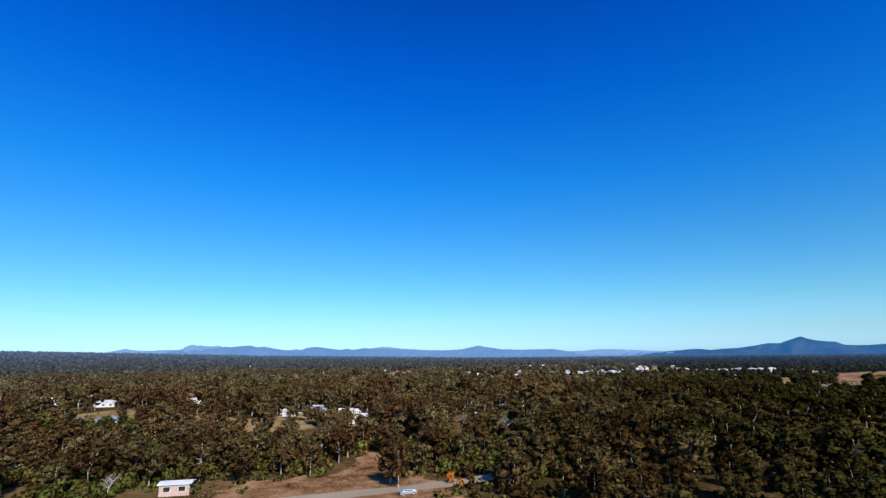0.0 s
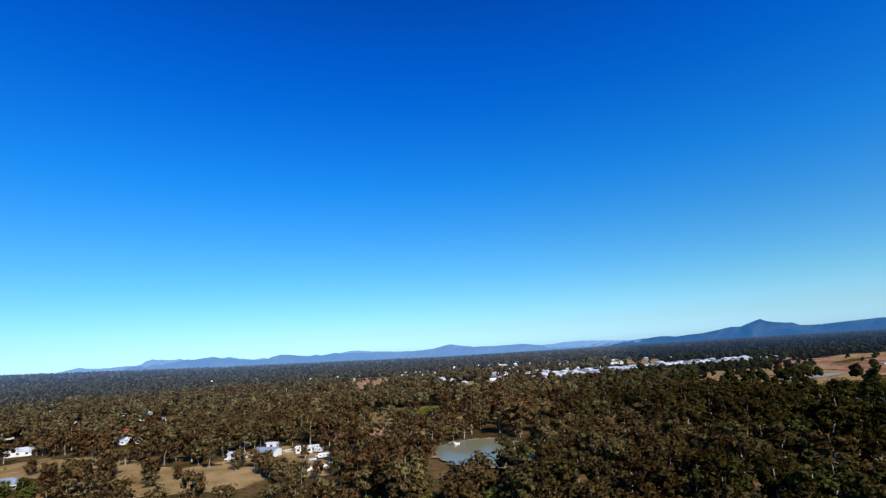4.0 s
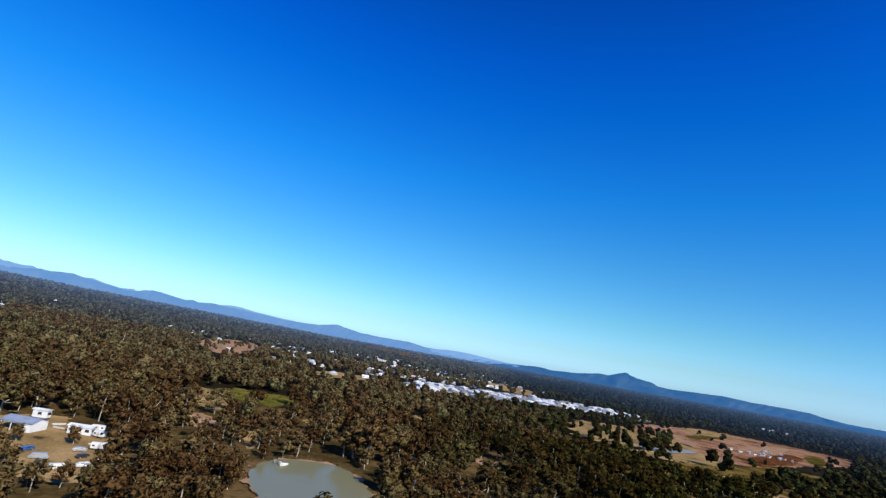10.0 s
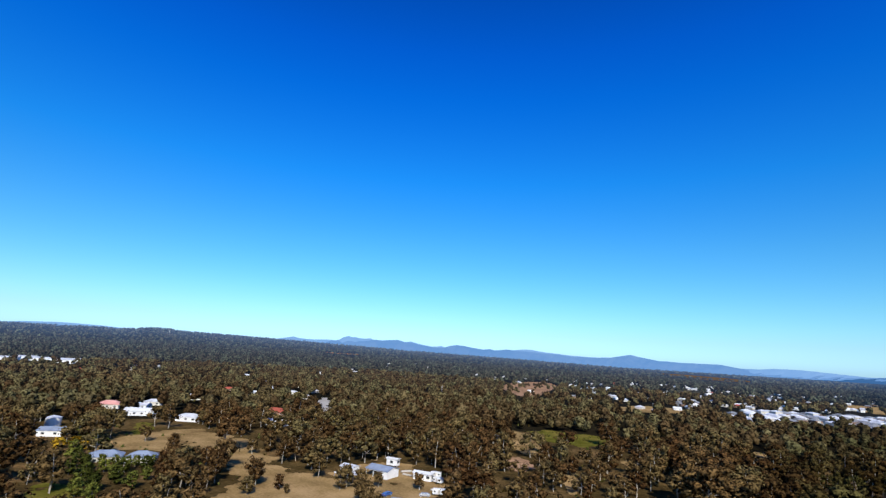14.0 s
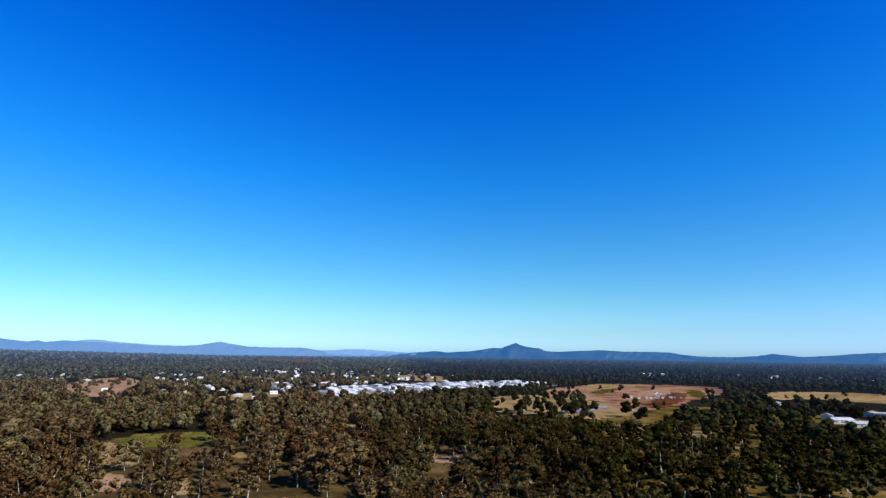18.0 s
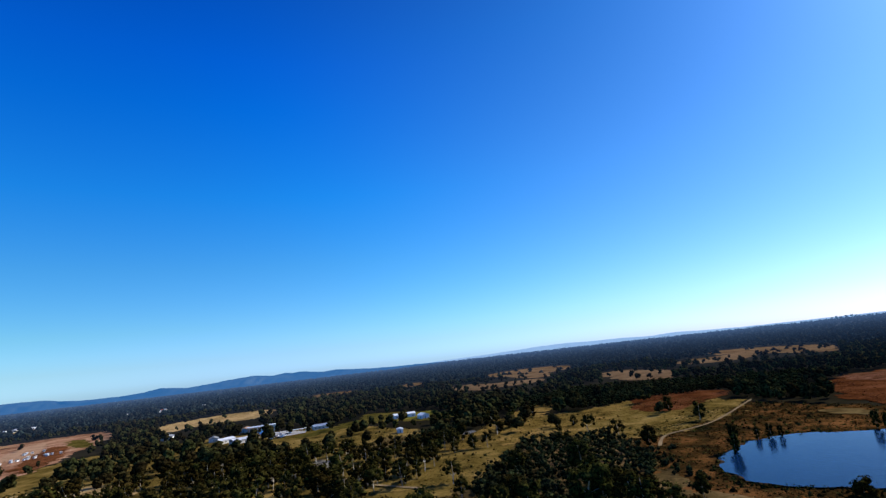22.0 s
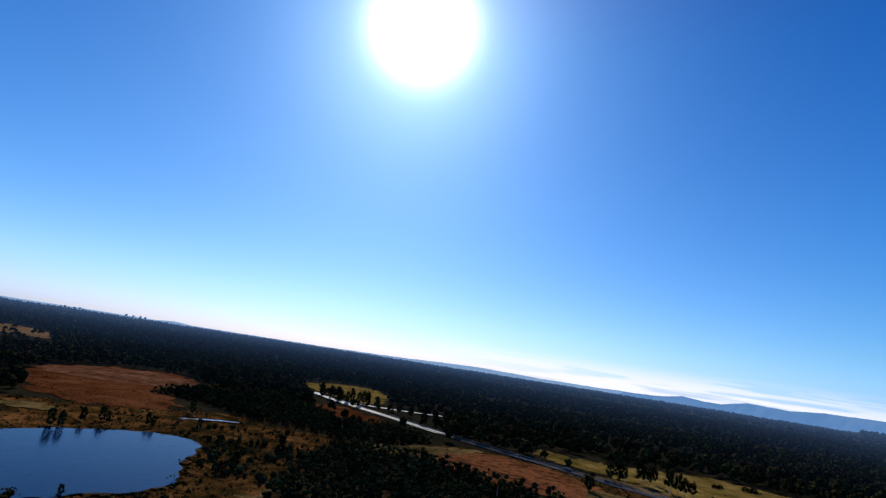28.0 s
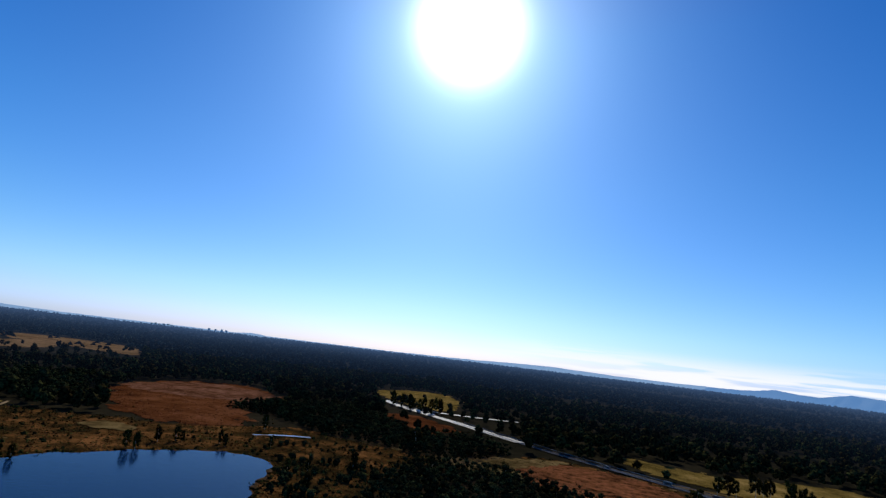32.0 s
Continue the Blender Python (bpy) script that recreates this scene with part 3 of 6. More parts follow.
zone("earthworks", "red", 0.06, "bare orange earth at the edge of the estate", (424, 524), (440, 560), (520, 640), (575, 700), (675, 728), (700, 700), (600, 600), (520, 520), (470, 485))
zone("earthworks", "red", 0.01, "bare red earth of a large building site", (690, 752), (785, 770), (900, 640), (880, 590), (733, 492), (632, 456), (522, 410), (450, 374), (430, 408), (462, 456), (500, 525), (572, 622))
zone("paddock", "tan", 0.2, "tan grass beside the earthworks", (289, 420), (318, 470), (352, 540), (410, 606), (515, 575), (500, 520), (472, 492), (405, 446), (318, 396))
zone("dirt_clearing", "dirt", 0.12, "orange dirt clearing among gums", (126, 250), (135, 268), (149, 261), (164, 280), (158, 256), (142, 240))
zone("paddock", "tan", 0.3, "patchy tan paddock with tree shadows", (315, 312), (362, 326), (372, 279), (380, 250), (343, 215), (318, 203), (296, 235), (288, 258))
zone("paddock", "green", 0.28, "green clearing in open woodland", (222, 260), (240, 266), (234, 246), (216, 230), (208, 238))
zone("lawn", "yels", 0.18, "olive grass under open trees", (205, 140), (232, 113), (255, 92), (236, 80), (190, 118))
zone("lawn", "yels", 0.22, "olive grass under open trees", (265, 60), (300, 40), (330, 0), (300, -20), (262, 20))
zone("far_paddock", "tan", 0.02, "tan paddock with a line of trees", (1315, 1177), (1289, 1045), (1147, 932), (1152, 1024))
zone("far_paddock", "tan", 0.03, "wide tan paddock behind the school", (848, 509), (980, 482), (1021, 361), (870, 312), (796, 333), (800, 400), (717, 410))
zone("far_paddock", "brown", 0.02, "brown paddock far off", (1422, 419), (1430, 255), (1182, 221), (1143, 336))
zone("car_park", "gravel", 0.06, "grey gravel car park and drive", (350, 112), (378, 110), (362, 94), (338, 90))
zone("school_court", "paved", 0.0, "pale paved court between school buildings", (548, 214), (578, 206), (572, 172), (548, 168), (534, 190))
zone("paddock", "cut", 0.08, "tan grass beside a gravel drive", (390, 90), (420, 84), (451, 76), (448, 51), (400, 45), (374, 63), (372, 80))
zone("pasture", "yel", 0.11, "yellow-green pasture with scattered round trees", (340, 38), (381, 26), (430, -2), (487, -28), (592, -80), (560, -100), (480, -60), (470, -75), (490, -117), (523, -178), (443, -214), (432, -219), (347, -146), (323, -108), (345, -60), (360, -20))
zone("rough_pasture", "yels", 0.05, "rough olive-brown pasture by the lake", (523, -180), (443, -220), (432, -226), (345, -152), (318, -106), (340, -56), (380, -70), (420, -110), (480, -140))
zone("far_paddock", "brown", 0.05, "brown paddock far off", (1029, 18), (1045, -171), (905, -142), (906, 13))
zone("far_paddock", "brown", 0.05, "brown paddock far off", (1012, -266), (984, -350), (805, -283), (819, -222))
zone("far_paddock", "brown", 0.08, "brown paddock far off", (1502, -169), (1499, -217), (1142, -163), (1163, -133))
zone("lawn", "green", 0.05, "green grass behind farm sheds", (601, 85), (650, 40), (595, 28), (555, 70))
zone("russet_field", "redf", 0.0005, "wide field of russet-red tall grass", (516, -347), (545, -448), (506, -484), (460, -499), (401, -430), (380, -400), (385, -365), (340, -345), (299, -314), (310, -266), (361, -255), (447, -300))
zone("russet_field", "redf", 0.03, "russet-red grass at a pasture's edge", (534, -160), (545, -217), (515, -252), (470, -228), (428, -177), (414, -130), (470, -140))
zone("earth_strip", "dirt", 0.02, "pale graded strip across the building site", (560, 520), (640, 560), (760, 640), (800, 640), (740, 580), (620, 500))
zone("earth_strip", "redd", 0.02, "dark turned earth on the building site", (480, 430), (560, 470), (700, 560), (720, 540), (600, 450), (500, 405))
zone("earth_strip", "redd", 0.02, "pinkish scraped bank on the building site", (470, 405), (530, 440), (590, 452), (580, 438), (520, 414), (476, 392))
zone("earth_strip", "olive", 0.03, "thin green regrowth on the building site", (560, 585), (600, 625), (680, 660), (690, 645), (620, 600), (570, 570))
zone("earth_strip", "olive", 0.03, "thin green regrowth on the building site", (640, 470), (700, 530), (780, 590), (800, 580), (720, 510), (660, 462))
zone("earth_strip", "dirt", 0.0, "pale tracked earth on the building site", (470, 480), (500, 540), (540, 590), (556, 584), (520, 530), (488, 474))
zone("earth_strip", "tan", 0.05, "dry grass left on the building site", (600, 640), (680, 735), (760, 750), (820, 680), (740, 690), (660, 650))
zone("far_paddock", "brown", 0.08, "tan paddock strip in far forest", (1371, -650), (1296, -758), (1093, -786), (910, -657), (849, -612), (1048, -600), (1154, -560))
zone("far_paddock", "brown", 0.06, "brown paddock between belts of trees", (993, -275), (875, -362), (694, -282), (732, -232), (813, -227))
zone("pasture", "yels", 0.004, "yellow-green pasture beyond a highway", (75, -480), (21, -462), (2, -460), (-62, -515), (-112, -490), (-175, -470), (-150, -300), (-86, -338), (-28, -383), (22, -405), (66, -430))
zone("spoil_heap", "redd", 0.0, "red-brown turned earth and spoil", (138, -346), (108, -394), (56, -394), (20, -352), (14, -322), (44, -298), (84, -302), (118, -326), fray=4)
zone("rough_grass", "pink", 0.0005, "pale pinkish rough grass in the russet field", (512, -345), (540, -430), (500, -478), (412, -470), (372, -418), (402, -375), (455, -346))
zone("sand_patch", "cut", 0.0, "bare sandy patch beside the russet field", (348, -216), (354, -236), (325, -243), (313, -231), (330, -222))

zone("cut_grass", "cut", 0.01, "pale cut grass on a dam bank", (156, -318), (138, -380), (106, -408), (98, -396), (126, -350), (112, -318), (134, -300))
zone("cut_grass", "cut", 0.01, "pale cut grass beside a farm track", (28, -345), (-10, -340), (-40, -328), (-46, -280), (-36, -228), (-12, -232), (-18, -290), (-8, -308), (30, -312))
zone("green_field", "olive", 0.01, "olive green field", (66, -222), (52, -242), (25, -256), (5, -246), (-8, -232), (0, -205), (50, -205))
zone("green_field", "olive", 0.01, "green paddock by the roadside", (-49, -305), (-76, -300), (-90, -262), (-60, -236), (-47, -250))
zone("russet_field", "redf", 0.02, "russet grass beside the highway", (300, -457), (280, -505), (215, -470), (200, -441), (204, -390), (253, -439))
zone("pasture", "yels", 0.03, "bright yellow-green field with a tree row", (434, -681), (432, -746), (394, -824), (319, -747), (255, -574), (297, -569), (364, -603))
zone("near_clearing", "rust", 0.05, "dry reddish grass clearing with a dirt track", (-62, 20), (-58, 38), (-44, 46), (-29, 45), (-27, 62), (-27, 86), (-16, 88), (-12, 56), (4, 46), (12, 26), (0, 10), (-40, 10))
zone("far_paddock", "brown", 0.03, "brown paddock between far belts of trees", (1103, -448), (1130, -644), (914, -516), (938, -388))
zone("far_paddock", "brown", 0.03, "brown paddock before the eastern skyline", (1549, -81), (1560, -337), (1224, -260), (1188, -71))
zone("far_scar", "red", 0.0, "bare reddish cutting on a far slope", (-1330, 2340), (-1180, 2480), (-1100, 2400), (-1240, 2260))


zone("far_paddock", "tan", 0.03, "tan paddock behind the suburb", (490, 1212), (547, 1174), (588, 1117), (500, 915), (440, 935), (440, 1064))
zone("far_paddock", "brown", 0.03, "brown paddock strip among far trees", (1104, 25), (1059, -70), (850, -64), (910, 12))
zone("far_paddock", "brown", 0.06, "brown paddock strip among far trees", (1404, -130), (1300, -220), (1020, -190), (1090, -110))
zone("far_paddock", "brown", 0.03, "brown paddock strip among far trees", (1420, 160), (1480, 110), (1320, 85), (1250, 140))
zone("far_paddock", "brown", 0.03, "brown paddock strip towards the hills", (337, 3479), (650, 3491), (809, 2961), (636, 2395), (373, 2682))
zone("far_paddock", "brown", 0.03, "brown paddock strip towards the hills", (1240, 2685), (1618, 3166), (1750, 3000), (1420, 2560))


# water, each with a muddy rim
def pool(name, kind, label, points, rim=1.5, bank="mud"):
    p = np.array(points, float)
    middle = p.mean(0)
    out = middle + (p - middle) * (1 + rim / np.hypot(*(p - middle).T).mean())
    zone("bank", bank, 0.0, "bare muddy bank at the water's edge" if bank == "mud" else "bare tan earth bank round the water", *out, fray=1.2)
    return zone(name, kind, 0.0, label, *p, fray=2.2 if name == "lake" else 1.0)


LAKE = ((246, -104), (260, -113), (272, -122), (285, -143), (291, -169), (283, -182), (277, -202), (265, -219), (252, -236), (224, -241), (204, -219), (196, -200), (182, -184), (173, -167), (176, -155), (187, -138), (198, -119), (212, -99), (228, -98))
pool("lake", "lake", "calm dark blue lake with reeds at its edge", LAKE, 1.2)
pool("farm_pond", "pond", "murky olive-brown farm pond", ((14, 197), (19, 207), (30, 212), (50, 209), (57, 188), (59, 165), (49, 146), (32, 141), (19, 152), (12, 175)), 2.6, "dirt")
pool("sediment_pond", "silt", "pale grey sediment pond by the earthworks", ((352, 402), (360, 420), (384, 430), (410, 438), (446, 440), (436, 426), (400, 408), (372, 398)), 4, "dirt")
pool("farm_dam", "dam", "pale farm dam below a cut bank", ((34, -281), (25, -293), (5, -300), (-9, -297), (-13, -281), (-9, -265), (0, -250), (10, -252), (20, -264), (31, -270)), 5)
pool("small_pond", "dam", "narrow pale pond in brown grass", ((277, -283), (264, -302), (251, -309.5), (248.5, -306.5), (261, -300), (274.5, -281)), 1.2)
pool("small_pond", "dam", "small blue pond in a pasture", ((408, 4), (421, 9), (433, 1), (424, -4)), 1.5)


# roads and tracks
def ribbon(name, kind, label, width, points, category="road", lift=0.62):
    p = np.array(points, float)
    for _ in range(3):
        q = np.stack([0.75 * p[:-1] + 0.25 * p[1:], 0.25 * p[:-1] + 0.75 * p[1:]], 1).reshape(-1, 2)
        p = np.concatenate([p[:1], q, p[-1:]])
    d = np.gradient(p, axis=0)
    side = np.stack([d[:, 1], -d[:, 0]], -1) / np.hypot(d[:, 0], d[:, 1])[:, None] * width / 2
    n = len(p)
    rows = [np.hstack([p + side * w, np.full((n, 1), lift)]) for w in (1.15, 0.7, -0.7, -1.15)]
    i = np.arange(n - 1)
    quads = np.concatenate([np.stack([i + k * n, i + 1 + k * n, i + 1 + (k + 1) * n, i + (k + 1) * n], -1) for k in range(3)])
    me = quad_mesh(name, np.concatenate(rows), quads, [ZONE[kind]])
    me.attributes.new("inner", "FLOAT", "POINT").data.foreach_set("value", np.repeat([0.0, 1.0, 1.0, 0.0], n).astype(np.float32))
    ob = new(name, me)
    ZONES.append((np.concatenate([p + 1.6 * side, (p - 1.6 * side)[::-1]]), 0.0))
    return tagged(ob, label, category, kind="structure")

# the far end is given a glossier surface so that only it glints in view
ribbon("highway", "asphalt", "far end of an asphalt highway, made glossier for its glint", 10.0, ((358, -588), (330, -566), (304, -545), (224, -498), (150, -450)))
ribbon("highway", "road", "two-lane asphalt highway with vehicles", 8.0, ((150, -450), (114, -427), (40, -391), (-16, -362), (-83, -328), (-200, -268)))
ribbon("side_road", "asphalt", "asphalt side road joining the highway", 8, ((300, -548), (240, -560), (190, -590)), lift=0.64)
ribbon("farm_track", "track", "pale dirt track through pasture", 2.0, ((432, -226), (367, -170), (345, -148), (333, -127), (324, -110), (296, -97)), "track")
ribbon("farm_track", "track", "pale dirt track beside a dam", 1.5, ((14, -330), (-18, -330), (-36, -320), (-40, -294), (-36, -261), (-28, -230)), "track")
ribbon("farm_track", "track", "pale gravel drive through a park", 2.6, ((430, 40), (400, 62), (370, 85), (335, 92), (290, 70), (262, 30)), "track")
ribbon("dirt_track", "pale", "pale dirt track through the near clearing", 7, ((-62, 12), (-40, 18), (-15, 27), (4, 34), (28, 48)), "track")

# ---- far hills ----
def hills(name, radius, profile, material, label, drop=12):
    """A range of far hills: a broad ridge whose crest follows the profile (heading, height)."""
    a = np.array([p[0] for p in profile], float)
    h = np.array([p[1] for p in profile], float)
    heads = np.arange(a[0], a[-1], 0.12)
    crest = np.interp(heads, a, h)
    crest = crest + (value_noise(heads, heads * 0, 0.9, radius * 0.01) - 0.5) * 3 + (value_noise(heads, heads * 0, 0.35, 3) - 0.5) * 3
    steps = np.array([0.0, 0.1, 0.22, 0.35, 0.48, 0.6, 0.72, 0.83, 0.93, 1.0, 0.8])
    away = np.array([-420, -360, -300, -245, -195, -150, -110, -70, -30, 0, 60.0])
    u = np.radians(heads)
    verts = []
    for s, d in zip(steps, away):
        # spurs and gullies run down from the crest
        spur = (value_noise(heads + d * 0.002, heads * 0 + d * 0.002, 1.1, 4) - 0.5) + 0.5 * (value_noise(heads - d * 0.003, heads * 0, 0.45, 8) - 0.5)
        r = radius + d + spur * 240 * s * (1 - s) * 4 * (d < 0)
        z = drop + (crest - drop) * s
        verts.append(np.stack([r * np.sin(u), r * np.cos(u), z], -1))
    n, m = len(heads), len(steps)
    i, j = np.meshgrid(np.arange(m - 1), np.arange(n - 1), indexing="ij")
    quads = np.stack([i * n + j, i * n + j + 1, (i + 1) * n + j + 1, (i + 1) * n + j], -1).reshape(-1, 4)
    ob = new(name, quad_mesh(name, np.concatenate(verts), quads, [material]))
    return tagged(ob, label, "hills", kind="structure")


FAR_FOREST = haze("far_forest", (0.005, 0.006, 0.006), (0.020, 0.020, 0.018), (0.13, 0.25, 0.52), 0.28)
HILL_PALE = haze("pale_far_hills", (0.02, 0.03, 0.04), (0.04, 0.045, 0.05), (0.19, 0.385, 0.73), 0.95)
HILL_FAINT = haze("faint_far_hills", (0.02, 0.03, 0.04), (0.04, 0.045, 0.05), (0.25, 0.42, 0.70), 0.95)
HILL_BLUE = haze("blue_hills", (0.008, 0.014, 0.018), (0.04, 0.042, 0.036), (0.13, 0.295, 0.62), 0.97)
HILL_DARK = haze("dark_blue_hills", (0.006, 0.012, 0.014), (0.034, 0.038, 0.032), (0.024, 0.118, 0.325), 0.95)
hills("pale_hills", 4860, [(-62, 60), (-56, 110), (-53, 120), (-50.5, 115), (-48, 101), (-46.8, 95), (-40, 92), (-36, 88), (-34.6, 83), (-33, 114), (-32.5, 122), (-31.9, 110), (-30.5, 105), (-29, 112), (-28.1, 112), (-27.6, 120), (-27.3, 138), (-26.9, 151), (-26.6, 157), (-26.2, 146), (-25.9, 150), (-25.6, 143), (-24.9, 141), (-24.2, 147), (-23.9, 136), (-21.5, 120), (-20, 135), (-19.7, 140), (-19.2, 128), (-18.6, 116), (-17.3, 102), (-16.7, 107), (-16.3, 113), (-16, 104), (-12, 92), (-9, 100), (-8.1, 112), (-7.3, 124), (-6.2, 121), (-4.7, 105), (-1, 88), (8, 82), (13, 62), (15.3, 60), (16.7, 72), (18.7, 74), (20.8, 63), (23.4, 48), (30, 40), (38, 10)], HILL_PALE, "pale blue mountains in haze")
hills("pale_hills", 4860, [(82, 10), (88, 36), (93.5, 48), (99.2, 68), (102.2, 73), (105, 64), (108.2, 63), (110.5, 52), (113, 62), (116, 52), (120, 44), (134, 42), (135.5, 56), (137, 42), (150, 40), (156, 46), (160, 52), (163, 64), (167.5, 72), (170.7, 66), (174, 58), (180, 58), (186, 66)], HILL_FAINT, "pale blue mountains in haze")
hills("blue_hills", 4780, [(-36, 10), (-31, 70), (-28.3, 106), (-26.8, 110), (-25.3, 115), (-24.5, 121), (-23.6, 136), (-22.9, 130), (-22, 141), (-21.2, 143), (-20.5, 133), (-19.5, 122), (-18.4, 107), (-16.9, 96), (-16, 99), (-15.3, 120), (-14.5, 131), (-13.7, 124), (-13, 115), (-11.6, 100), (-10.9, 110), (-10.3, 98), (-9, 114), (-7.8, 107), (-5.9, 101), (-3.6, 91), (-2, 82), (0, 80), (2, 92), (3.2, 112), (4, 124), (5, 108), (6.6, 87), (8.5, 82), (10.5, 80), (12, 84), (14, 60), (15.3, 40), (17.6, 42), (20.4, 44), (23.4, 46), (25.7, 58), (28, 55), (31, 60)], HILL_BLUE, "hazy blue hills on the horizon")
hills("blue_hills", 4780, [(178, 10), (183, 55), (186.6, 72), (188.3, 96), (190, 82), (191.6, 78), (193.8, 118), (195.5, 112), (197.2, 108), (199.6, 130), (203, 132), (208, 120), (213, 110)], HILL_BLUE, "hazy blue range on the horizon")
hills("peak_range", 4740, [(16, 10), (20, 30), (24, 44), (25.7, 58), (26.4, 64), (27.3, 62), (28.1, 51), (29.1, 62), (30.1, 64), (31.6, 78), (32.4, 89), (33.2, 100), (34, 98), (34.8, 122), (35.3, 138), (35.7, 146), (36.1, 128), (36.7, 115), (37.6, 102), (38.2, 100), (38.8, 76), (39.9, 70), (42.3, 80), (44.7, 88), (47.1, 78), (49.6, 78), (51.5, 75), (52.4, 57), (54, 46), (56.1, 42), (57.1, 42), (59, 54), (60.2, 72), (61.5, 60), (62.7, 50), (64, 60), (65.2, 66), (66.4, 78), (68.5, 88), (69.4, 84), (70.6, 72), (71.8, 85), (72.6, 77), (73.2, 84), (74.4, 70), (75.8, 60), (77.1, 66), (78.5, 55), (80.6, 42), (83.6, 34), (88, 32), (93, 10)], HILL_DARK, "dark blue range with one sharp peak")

# ---- buildings ----
BUILT = []   # x, y, clear radius


def clear(x, y, r):
    BUILT.append((x, y, r))


def roof_mesh(w, d, rise, over=0.5, hip=0.0, thick=0.18):
    """A pitched roof with eaves, open gables or hipped ends, ridge along x."""
    bm = bmesh.new()
    a, b, r = w / 2 + over, d / 2 + over, max(0.0, w / 2 + over - hip)
    drop = rise * over / (d / 2)
    low = [(-a, -b, -drop), (a, -b, -drop), (a, b, -drop), (-a, b, -drop)]
    top = [(-r, 0, rise), (r, 0, rise)]
    for z in (0.0, thick):
        v = [bm.verts.new((x, y, h + z)) for x, y, h in low + top]
        faces = ((0, 1, 5, 4), (2, 3, 4, 5), (1, 2, 5), (3, 0, 4))
        for f in faces:
            if hip or len(f) == 4:
                bm.faces.new([v[i] for i in (f if z else f[::-1])])
        if z:
            for i, j in ((0, 1), (1, 2), (2, 3), (3, 0)):
                if hip or (i, j) in ((0, 1), (2, 3)):
                    bm.faces.new([under[i], under[j], v[j], v[i]])
            if not hip:
                for i, k in ((0, 4), (4, 3), (1, 5), (5, 2)):
                    bm.faces.new([under[i], v[i], v[k], under[k]])
        under = v
    bmesh.ops.recalc_face_normals(bm, faces=bm.faces)
    return bm


def wall_mesh(w, d, h, rise, gable):
    bm = solid((-w / 2, -d / 2, -0.3, w / 2, d / 2, h))
    if gable:
        for s in (-1, 1):
            x0, x1 = s * w / 2, s * (w / 2 - 0.2)
            tri = [[bm.verts.new((x, y, z)) for y, z in ((-d / 2, h), (d / 2, h), (0, h + rise))] for x in (x0, x1)]
            bm.faces.new(tri[0]), bm.faces.new(tri[1][::-1])
            for i in range(3):
                j = (i + 1) % 3
                bm.faces.new([tri[0][i], tri[0][j], tri[1][j], tri[1][i]])
        bmesh.ops.recalc_face_normals(bm, faces=bm.faces)
    return bm


def house(w, d, h, rise, wall, roof, label, hip=0.0, windows=2, garage=True, group="", category="house", fine=True):
    """A house at the origin: walls, roof, windows with panes, a garage door."""
    top = new({"houses of the new estate": "estate_house", "houses of the scattered suburb": "suburban_house"}.get(group, category.replace(" ", "_")))
    walls = part("wall", wall_mesh(w, d, h, rise, not hip), wall, top)
    r = part("roof", roof_mesh(w, d, rise, hip=hip), roof, top)
    r.location.z = h + 0.02
    for s in (-1, 1):
        for k in range(windows):
            x = (k + 0.5) / windows * w - w / 2
            win = part("window", solid((x - 0.8, s * (d / 2 + 0.03) - 0.03, 0.9, x + 0.8, s * (d / 2 + 0.03) + 0.03, 2.0)), GLASS, top)
            if fine and not group:
                y = s * (d / 2 + 0.06)
                part("frame", solid((x - 0.88, y - 0.06, 0.82, x - 0.8, y + 0.04, 2.08), (x + 0.8, y - 0.06, 0.82, x + 0.88, y + 0.04, 2.08), (x - 0.8, y - 0.06, 2.0, x + 0.8, y + 0.04, 2.08)), WHITE, win)
                part("sill", solid((x - 0.95, y - 0.06, 0.72, x + 0.95, y + 0.12, 0.82)), CREAM, win)
    part("window", solid((w / 2, -1, 0.9, w / 2 + 0.06, 1, 2.0)), GLASS, top)
    if garage:
        part("garage_door", solid((-w / 2 - 0.07, -2.4, 0, -w / 2, 2.4, 2.2)), CREAM, top)
    else:
        door = part("door", solid((-w / 2 - 0.07, -0.45, 0, -w / 2, 0.45, 2.05)), GREYROOF, top)
        if fine and not group:
            part("handle", solid((-w / 2 - 0.13, 0.3, 0.98, -w / 2 - 0.07, 0.4, 1.04)), WHITE, door)
    return tagged(top, label, category, group)


def put(ob, x, y, turn=0.0, r=12.0, z=0.3):
    ob.location, ob.rotation_euler = (x, y, float(land(x, y)) + z), (0, 0, radians(turn))
    clear(x, y, r)
    return ob


# the new housing estate: pale metal roofs in close rows
EST = "houses of the new estate"
kinds = [
    house(15, 11, 2.7, 1.7, CREAM, PALEROOF, "single-storey estate house with pale metal hip roof", 5.5, 3, group=EST),
    house(17, 10, 2.7, 1.6, WHITE, PALEROOF, "long estate house with white metal gable roof", 0, 3, group=EST),
    house(13, 11, 2.8, 1.8, BRICK, GREYROOF, "estate house with dark grey hip roof", 5.5, 2, group=EST),
    house(14, 12, 5.2, 1.7, CREAM, PALEROOF, "two-storey estate house with pale roof", 6, 3, group=EST),
    house(16, 11, 2.7, 1.9, CREAM, WHITE, "estate house with bright white roof", 5.5, 3, group=EST),
]
ESTATE = [(158, 615), (162, 700), (222, 795), (400, 862), (540, 882), (655, 822), (645, 750), (545, 703), (390, 646), (240, 590)]
spots = []
